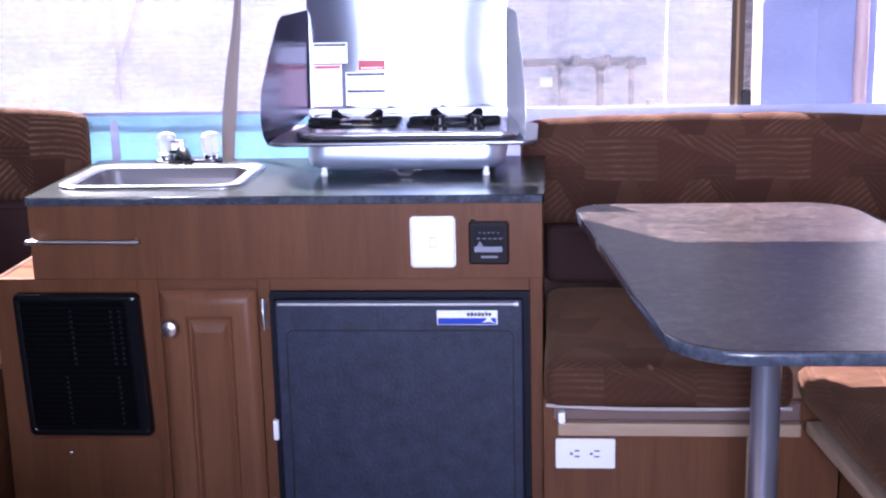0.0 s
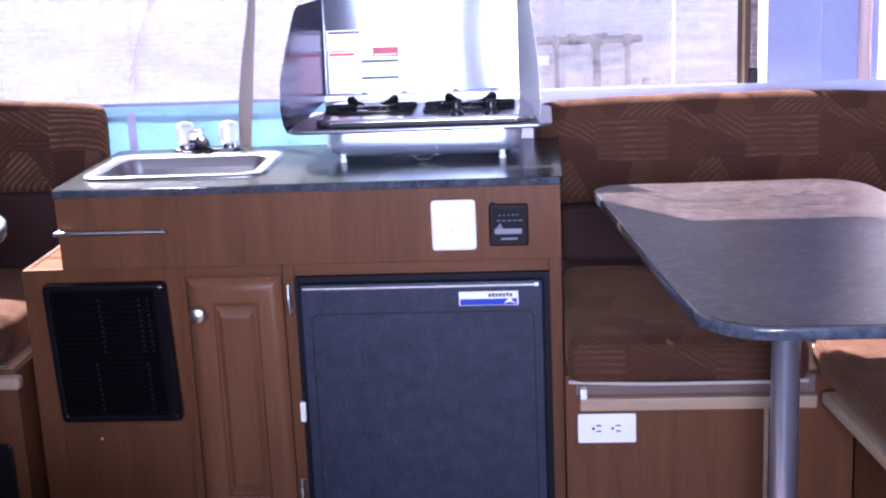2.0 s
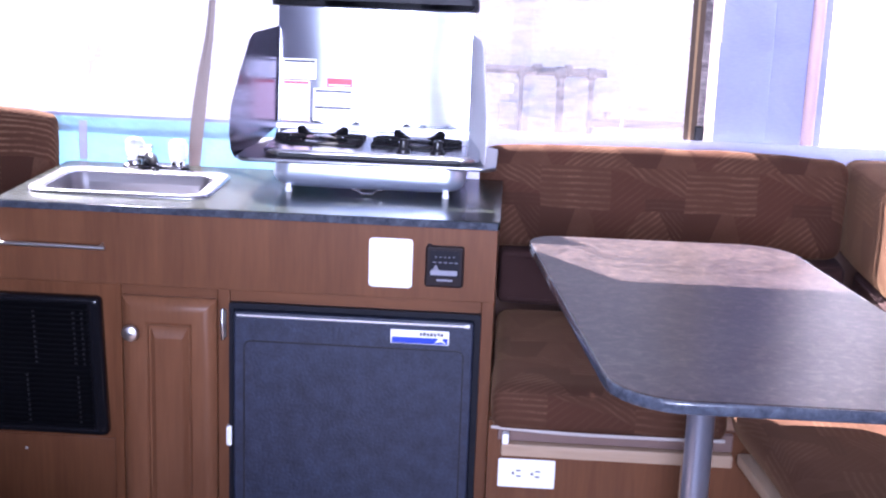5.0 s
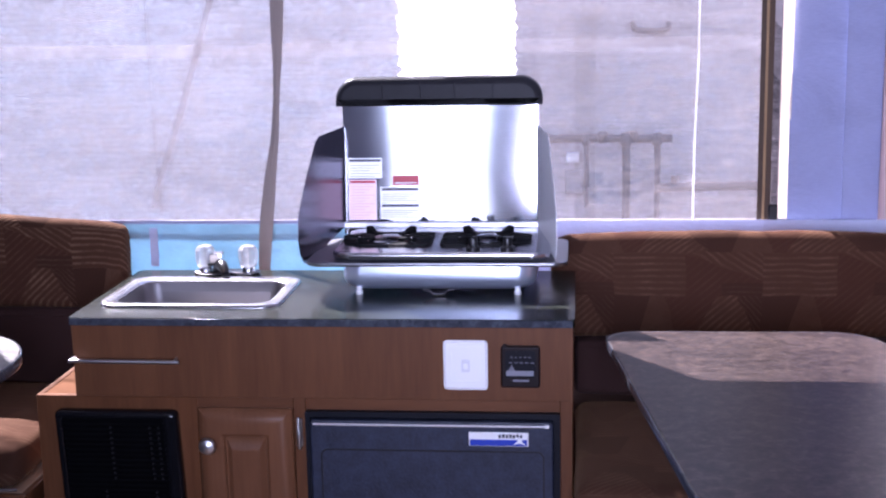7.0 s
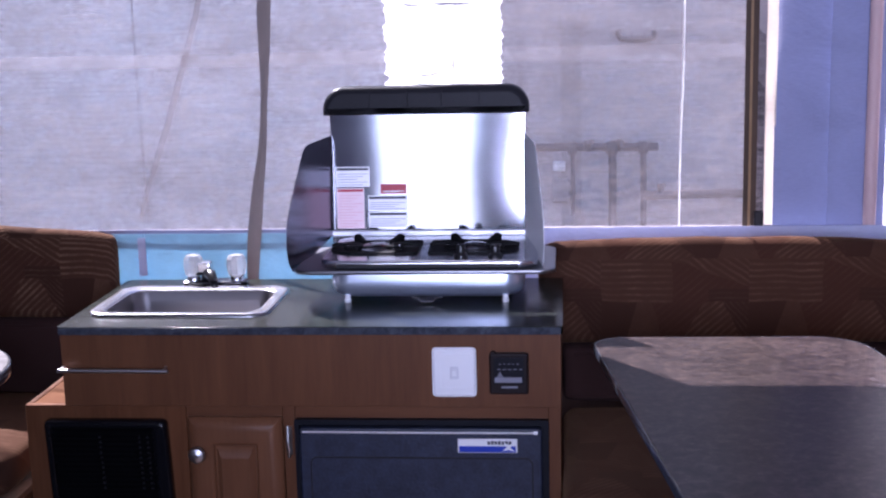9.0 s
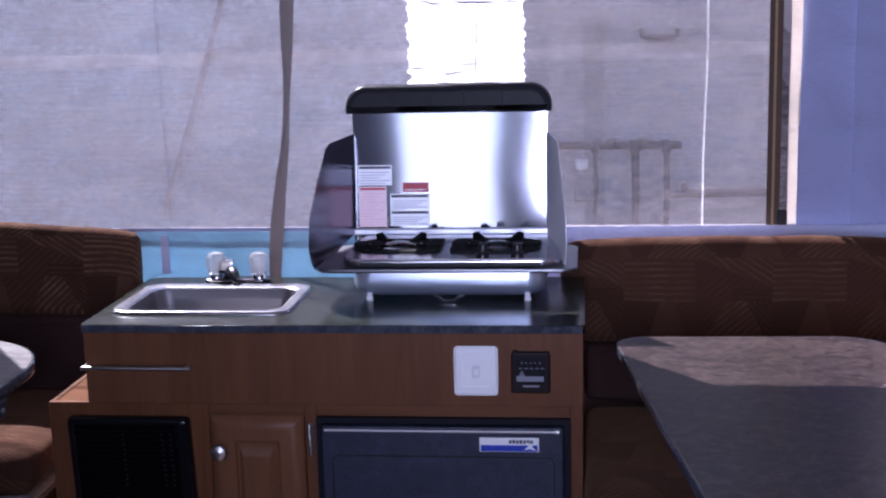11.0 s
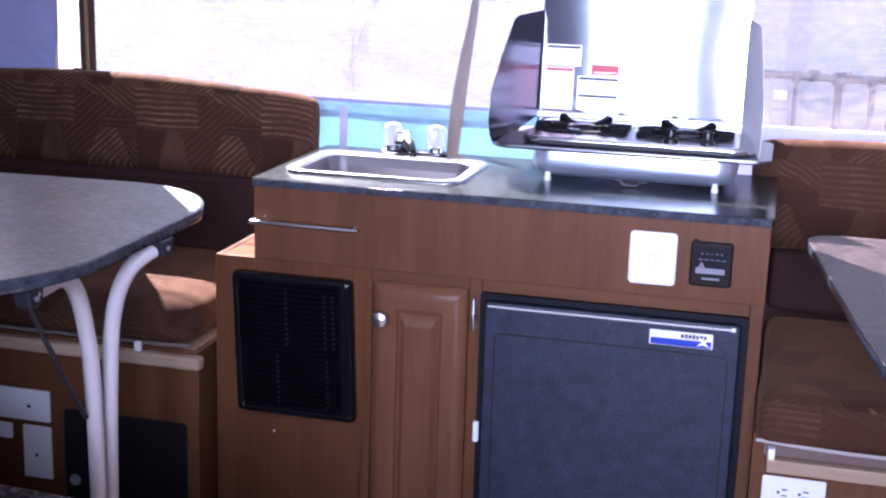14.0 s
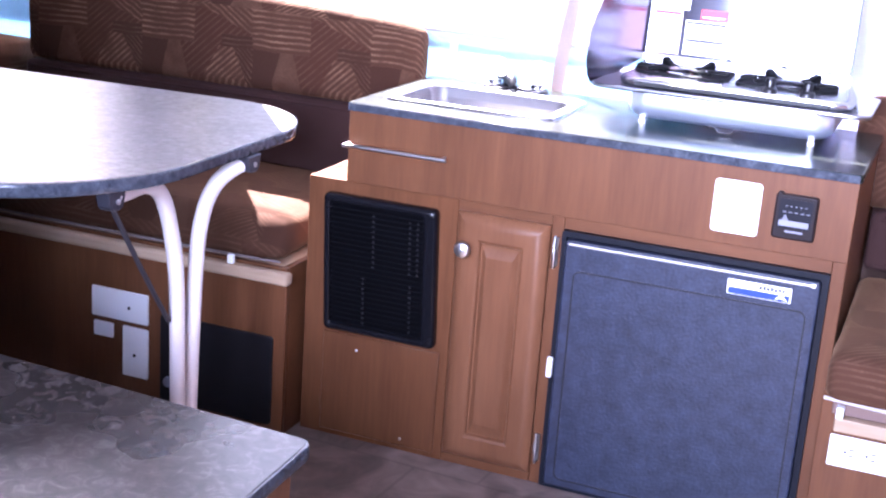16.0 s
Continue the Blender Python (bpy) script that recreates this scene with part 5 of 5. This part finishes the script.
def bolster(size, base, text, group):
    """A plain lower back cushion with piped upper and lower edges."""
    x0, x1, y0, y1, z0, z1 = size[:6]
    b = thing("bolster", base, text, "cushion", group)
    part("pad", pad(*size), BROWNFAB, b)
    for z in (z0 + 0.014, z1 - 0.014):
        run = [(x0 + (x1 - x0) * (0.03 + 0.94 * k / 6), y0 - 0.001, z) for k in range(7)] if x1 - x0 > y1 - y0 else [(x0 - 0.001, y0 + (y1 - y0) * (0.03 + 0.94 * k / 6), z) for k in range(7)]
        part("piping", tube(run, 0.004, 8, 3), BROWNFAB, b)
    return b


# ---- dinette on one side: benches, cushions, table ----
_b1 = thing("bench_box", (1.5, 0.2, 0.0), "cherry-laminate bench box under the dinette cushions", "bench")
part("front_panel", box(1.0465, 1.62, -0.085, -0.07, 0.0, 0.372, 0.001), WOOD, _b1)
part("end_panel", box(1.0465, 1.060, -0.0695, 0.63, 0.0, 0.372, 0.001), WOODX, _b1)
part("lid_board", box(1.0605, XR - 0.002, -0.0695, 0.63, 0.357, 0.372, 0.001), PALE, _b1)
part("ledge", box(1.074, 1.540, -0.118, -0.0855, 0.307, 0.334, 0.004, 2), PALE, _b1, "pale wooden ledge strip")
part("ledge_lip", box(1.066, 1.540, -0.10, -0.0855, 0.3345, 0.3715, 0.002), mat("lip_grey", (0.16, 0.10, 0.085), 0.5), _b1)
part("clip", box(1.075, 1.089, -0.124, -0.1015, 0.3345, 0.357, 0.003, 2), WHITE, _b1, "small white clip")
part("corner_trim", box(1.4415, 1.4505, -0.091, -0.0852, 0.004, 0.306, 0.001), PALE, _b1, "thin pale upright trim")
_ou = thing("wall_outlet", (1.13, -0.085, 0.26), "white duplex outlet plate on the bench front", "outlet")
part("plate", prism(rrect(1.070, 1.187, 0.229, 0.291, 0.004), -0.0905, -0.0852, "y", 0.0015, 2), WHITE, _ou)
for _x in (1.108, 1.147):
    _f = part("receptacle", prism(rrect(_x - 0.016, _x + 0.016, 0.247, 0.275, 0.008), -0.092, -0.0903, "y", 0.0005, 1), WHITE, _ou)
    for _d in (-0.006, 0.006):
        part("slot", box(_x - 0.001, _x + 0.009, -0.0926, -0.0918, 0.261 + _d - 0.0014, 0.261 + _d + 0.0014, 0), INK, _f, "", 0)
    part("earth_hole", box(_x - 0.0095, _x - 0.0045, -0.0926, -0.0918, 0.2585, 0.2635, 0), INK, _f, "", 0)

_c1 = thing("seat_cushion", (1.4, 0.13, 0.3725), "brown patchwork bench cushion with pale welting", "cushion", "dinette cushions")
part("pad", pad(1.05, 1.518, -0.165, 0.425, 0.374, 0.466, 0.03, 0.006, 1), FABRIC, _c1)
part("welt", tube([(1.052, -0.155, 0.384), (1.2, -0.166, 0.382), (1.4, -0.166, 0.382), (1.512, -0.164, 0.383)], 0.0036, 8), WELT, _c1, "pale welt cord")
_c2 = thing("back_cushion", (1.45, 0.53, 0.5995), "brown patchwork backrest cushion along the window wall", "cushion", "dinette cushions")
part("pad", pad(0.993, 1.866, 0.472, 0.552, 0.60, 0.845, 0.036, 0.003, 2, lambda u: 0.004 - 0.008 * u * u), FABRIC_BACK, _c2)
bolster((1.05, 1.872, 0.45, 0.60, 0.466, 0.599, 0.02, 0.004, 3), (1.45, 0.52, 0.466), "plain dark brown lower back cushion", "dinette cushions")

# side bench along the end wall
_b2 = thing("bench_box", (1.85, -0.6, 0.0), "cherry-laminate side bench box along the end wall", "bench")
SLANT = 0.125
part("front_panel", prism([(1.622, -0.0915), (1.79, -1.5), (1.805, -1.5), (1.637, -0.0915)], 0.0, 0.371, "z"), WOOD, _b2)
part("lid_board", prism([(1.6375, -0.0915), (1.8055, -1.5), (XR - 0.002, -1.5), (XR - 0.002, -0.0915)], 0.356, 0.3715, "z"), PALE, _b2)
part("ledge", prism([(1.546, -0.13), (1.715, -1.5), (1.789, -1.5), (1.621, -0.13)], 0.322, 0.347, "z", 0.004, 2), PALEY, _b2, "pale wooden ledge strip")
_c3 = thing("seat_cushion", (1.85, -0.75, 0.372), "brown patchwork side bench cushion in the sun", "cushion", "dinette cushions")
_p3 = pad(1.528, XR - 0.005, -1.5, -0.074, 0.3735, 0.453, 0.038, 0.006, 4)
for v in _p3.verts:
    v.co.x += SLANT * max(0.0, -0.12 - v.co.y) * min(1.0, (XR - v.co.x) / 0.55)
part("pad", _p3, FABRIC_SIDE, _c3)
_c4 = thing("back_cushion", (2.03, -0.4, 0.47), "brown patchwork backrest cushion against the end wall", "cushion", "dinette cushions")
part("pad", pad(1.87, XR - 0.003, -1.4, 0.60, 0.60, 0.835, 0.035, 0.006, 5), FABRIC_SIDE, _c4)
bolster((1.88, XR - 0.003, -1.4, 0.44, 0.476, 0.599, 0.02, 0.004, 6), (2.02, -0.4, 0.476), "plain dark brown lower back cushion on the end wall", "dinette cushions")

# dinette table
_t1 = thing("dinette_table", (1.47, -0.5, 0.0), "brown mottled dinette table with a dark edge on a steel post", "table")
_to = rounded([(1.104, -0.020), (1.618, -0.012), (1.790, -0.955), (1.222, -0.960)], [0.06, 0.10, 0.12, 0.11], 10)
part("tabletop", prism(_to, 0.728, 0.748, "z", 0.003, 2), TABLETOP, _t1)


def band(poly, z0, z1, t):
    bm = bmesh.new()
    c = sum((Vector(p) for p in poly), Vector((0, 0))) / len(poly)
    rows = []
    zm, h = (z0 + z1) / 2, (z1 - z0) / 2
    for z, out in [(z0, 0.0)] + [(zm - h * math.cos(math.pi * k / 8), t + t * 1.1 * math.sin(math.pi * k / 8)) for k in range(9)] + [(z1, 0.0)]:
        rows.append([bm.verts.new((*(Vector(p) + (Vector(p) - c).normalized() * out), z)) for p in poly])
    n = len(poly)
    rows.append(rows[0])
    for a, b in zip(rows, rows[1:]):
        for k in range(n):
            bm.faces.new((a[k], a[(k + 1) % n], b[(k + 1) % n], b[k]))
    return bm


part("edge_band", band(_to, 0.7295, 0.7470, 0.002), TABLEEDGE, _t1, "dark slate edge band")
part("post", tube([(1.42, -0.42, 0.012), (1.42, -0.42, 0.35), (1.42, -0.42, 0.716)], 0.0245, 20, 2), SILVERTUBE, _t1, "grey steel post")
part("socket", lathe([(0.075, 0.716), (0.075, 0.7275), (0.03, 0.7276)], (1.42, -0.42, 0), "z", 20), SILVERTUBE, _t1)
part("floor_socket", lathe([(0.085, 0.0), (0.085, 0.008), (0.035, 0.016), (0.03, 0.016)], (1.42, -0.42, 0), "z", 24), SILVERTUBE, _t1)

# ---- the other dinette ----
_b3 = thing("bench_box", (-0.7, 0.2, 0.0), "cherry-laminate bench box with an access panel and outlet plates", "bench")
part("front_panel", box(XL + 0.002, -0.098, -0.06, -0.045, 0.0, 0.394, 0.001), WOOD, _b3)
part("end_panel", box(-0.112, -0.098, -0.0445, 0.63, 0.0, 0.394, 0.001), WOODX, _b3)
part("lid_board", box(XL + 0.002, -0.1125, -0.0445, 0.63, 0.379, 0.394, 0.001), PALE, _b3)
part("ledge", box(XL + 0.01, -0.081, -0.092, -0.0605, 0.362, 0.390, 0.008, 3), PALE, _b3, "pale wooden ledge strip with a rounded end")
part("clip", box(-0.232, -0.216, -0.088, -0.076, 0.3905, 0.411, 0.003, 2), WHITE, _b3, "small white clip")
part("access_panel", prism(rrect(-0.415, -0.124, 0.022, 0.233, 0.010), -0.068, -0.0602, "y", 0.003, 2), BLACKPL, _b3, "black access panel")
part("panel_knob", lathe([(0.013, 0), (0.012, -0.006), (0.004, -0.008)], (-0.390, -0.068, 0.071), "y", 16), GREYPL, _b3)
for _lb, _cat, _x0, _x1, _z0, _z1, _hx, _hz in (
        ("wide white outlet plate on the bench front", "outlet", -0.603, -0.449, 0.194, 0.267, -0.50, 0.228),
        ("tall white outlet plate on the bench front", "outlet", -0.518, -0.449, 0.061, 0.183, -0.485, 0.115),
        ("small white cover plate on the bench front", "cover plate", -0.598, -0.545, 0.146, 0.182, None, None)):
    _pl = thing("outlet_plate", ((_x0 + _x1) / 2, -0.06, _z0), _lb, _cat, "plates on the bench")
    part("plate", prism(rrect(_x0, _x1, _z0, _z1, 0.004), -0.066, -0.0602, "y", 0.0015, 2), WHITE, _pl)
    if _hx is not None:
        part("screw", lathe([(0.004, 0), (0.004, -0.0015), (0.001, -0.002)], (_hx, -0.0655, _hz), "y", 10), DARKBROWN, _pl)

_c5 = thing("seat_cushion", (-0.65, 0.2, 0.3945), "brown patchwork bench cushion with a patch of sun", "cushion", "second dinette cushions")
_p5 = pad(-1.74, -0.1145, -0.062, 0.468, 0.396, 0.491, 0.044, 0.003, 7)
for v in _p5.verts:
    v.co.y += 0.036 * max(0.0, (v.co.z - 0.396) / 0.090) * max(0.0, min(1.0, (0.20 - v.co.y) / 0.25))
part("pad", _p5, FABRIC, _c5)
part("welt", tube([(-1.3, -0.060, 0.404), (-0.8, -0.062, 0.404), (-0.3, -0.061, 0.404), (-0.118, -0.056, 0.405)], 0.003, 8), mat("dull_welt_cord", (0.17, 0.135, 0.135), 0.8), _c5, "dull brown welt cord")
_c6 = thing("back_cushion", (-0.6, 0.53, 0.62), "brown patchwork backrest cushion with a curved top edge", "cushion", "second dinette cushions")
part("pad", pad(-1.22, -0.042, 0.48, 0.55, 0.665, 0.874, 0.026, 0.003, 8, lambda u: 0.024 - 0.03 * u * u - (0.05 * (-u - 0.75) if u < -0.75 else 0)), FABRIC_BACK_2, _c6)
bolster((-1.22, -0.065, 0.47, 0.60, 0.3955, 0.664, 0.02, 0.004, 9), (-0.6, 0.53, 0.3955), "plain dark brown lower back cushion", "second dinette cushions")

solo("side_cushion", pad(XL + 0.003, -1.262, -0.9, 0.63, 0.47, 0.70, 0.04, 0.006, 10), FABRIC_SIDE, (-1.5, -0.1, 0.47), "brown patchwork cushion at the far end of the bench", "cushion", "second dinette cushions")
_t2 = thing("folding_table", (-0.5, -0.47, 0.0), "round-ended grey laminate table on bent white tube legs", "table")
_to2 = rounded([(-0.020, -0.004), (-1.15, -0.065), (-1.15, -0.92), (-0.004, -0.950)], [0.24, 0.05, 0.05, 0.33], 14)
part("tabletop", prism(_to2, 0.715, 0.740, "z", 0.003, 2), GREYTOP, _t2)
part("edge_band", band(_to2, 0.7165, 0.7385, 0.002), TABLEEDGE, _t2, "dark slate edge band")
_la, _lbp = (-0.062, -0.74, 0.702), (-0.02, -0.372, 0.700)
part("leg", tube([_la, (-0.07, -0.69, 0.700), (-0.09, -0.60, 0.690), (-0.105, -0.53, 0.650), (-0.113, -0.485, 0.56), (-0.115, -0.465, 0.45), (-0.116, -0.455, 0.2), (-0.116, -0.452, 0.01)], 0.0152, 14), WHITETUBE, _t2, "bent white tube leg")
part("leg", tube([_lbp, (-0.040, -0.39, 0.690), (-0.072, -0.405, 0.655), (-0.099, -0.405, 0.59), (-0.109, -0.41, 0.48), (-0.115, -0.415, 0.2), (-0.117, -0.420, 0.01)], 0.0152, 14), WHITETUBE, _t2, "bent white tube leg")
BRACKET = mat("dark_bracket_steel", (0.045, 0.045, 0.06), 0.4, 0.5, 0.1, 20, 200, 0.1)
for _bx, _by in ((-0.062, -0.745), (-0.022, -0.372)):
    _bk = part("bracket", prism(rounded([(_by - 0.024, 0.7145), (_by + 0.024, 0.7145), (_by + 0.016, 0.682), (_by - 0.016, 0.682)], [0.0, 0.0, 0.012, 0.012], 5), _bx - 0.014, _bx + 0.014, "x", 0.002, 1), BRACKET, _t2, "dark leg bracket")
    part("rivet", lathe([(0.005, 0.014), (0.005, 0.0165), (0.002, 0.018)], (_bx, _by, 0.697), "x", 10), NICKEL, _bk)
part("brace", tube([(-0.09, -0.715, 0.69), (-0.105, -0.6, 0.54), (-0.12, -0.485, 0.40)], 0.005, 8, 3), BRACKET, _t2, "thin dark steel brace")

# low cabinet near the door
_lc = thing("low_cabinet", (0.0, -1.25, 0.0), "low cherry-laminate cabinet with a mottled brown top", "cabinet")
part("body", box(-0.249, 0.425, -1.62, -1.012, 0.0, 0.464, 0.002), WOOD, _lc)
_lo = rounded([(-0.249, -0.950), (-0.249, -1.65), (0.470, -1.65), (0.445, -0.994)], [0.01, 0.01, 0.02, 0.022], 6)
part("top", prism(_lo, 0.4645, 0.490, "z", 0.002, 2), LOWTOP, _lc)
part("edge_band", band(_lo, 0.466, 0.4885, 0.002), TABLEEDGE, _lc, "dark edge band")
part("white_latch", box(0.4252, 0.434, -1.19, -1.14, 0.40, 0.445, 0.003, 2), WHITE, _lc, "white latch on the end panel")
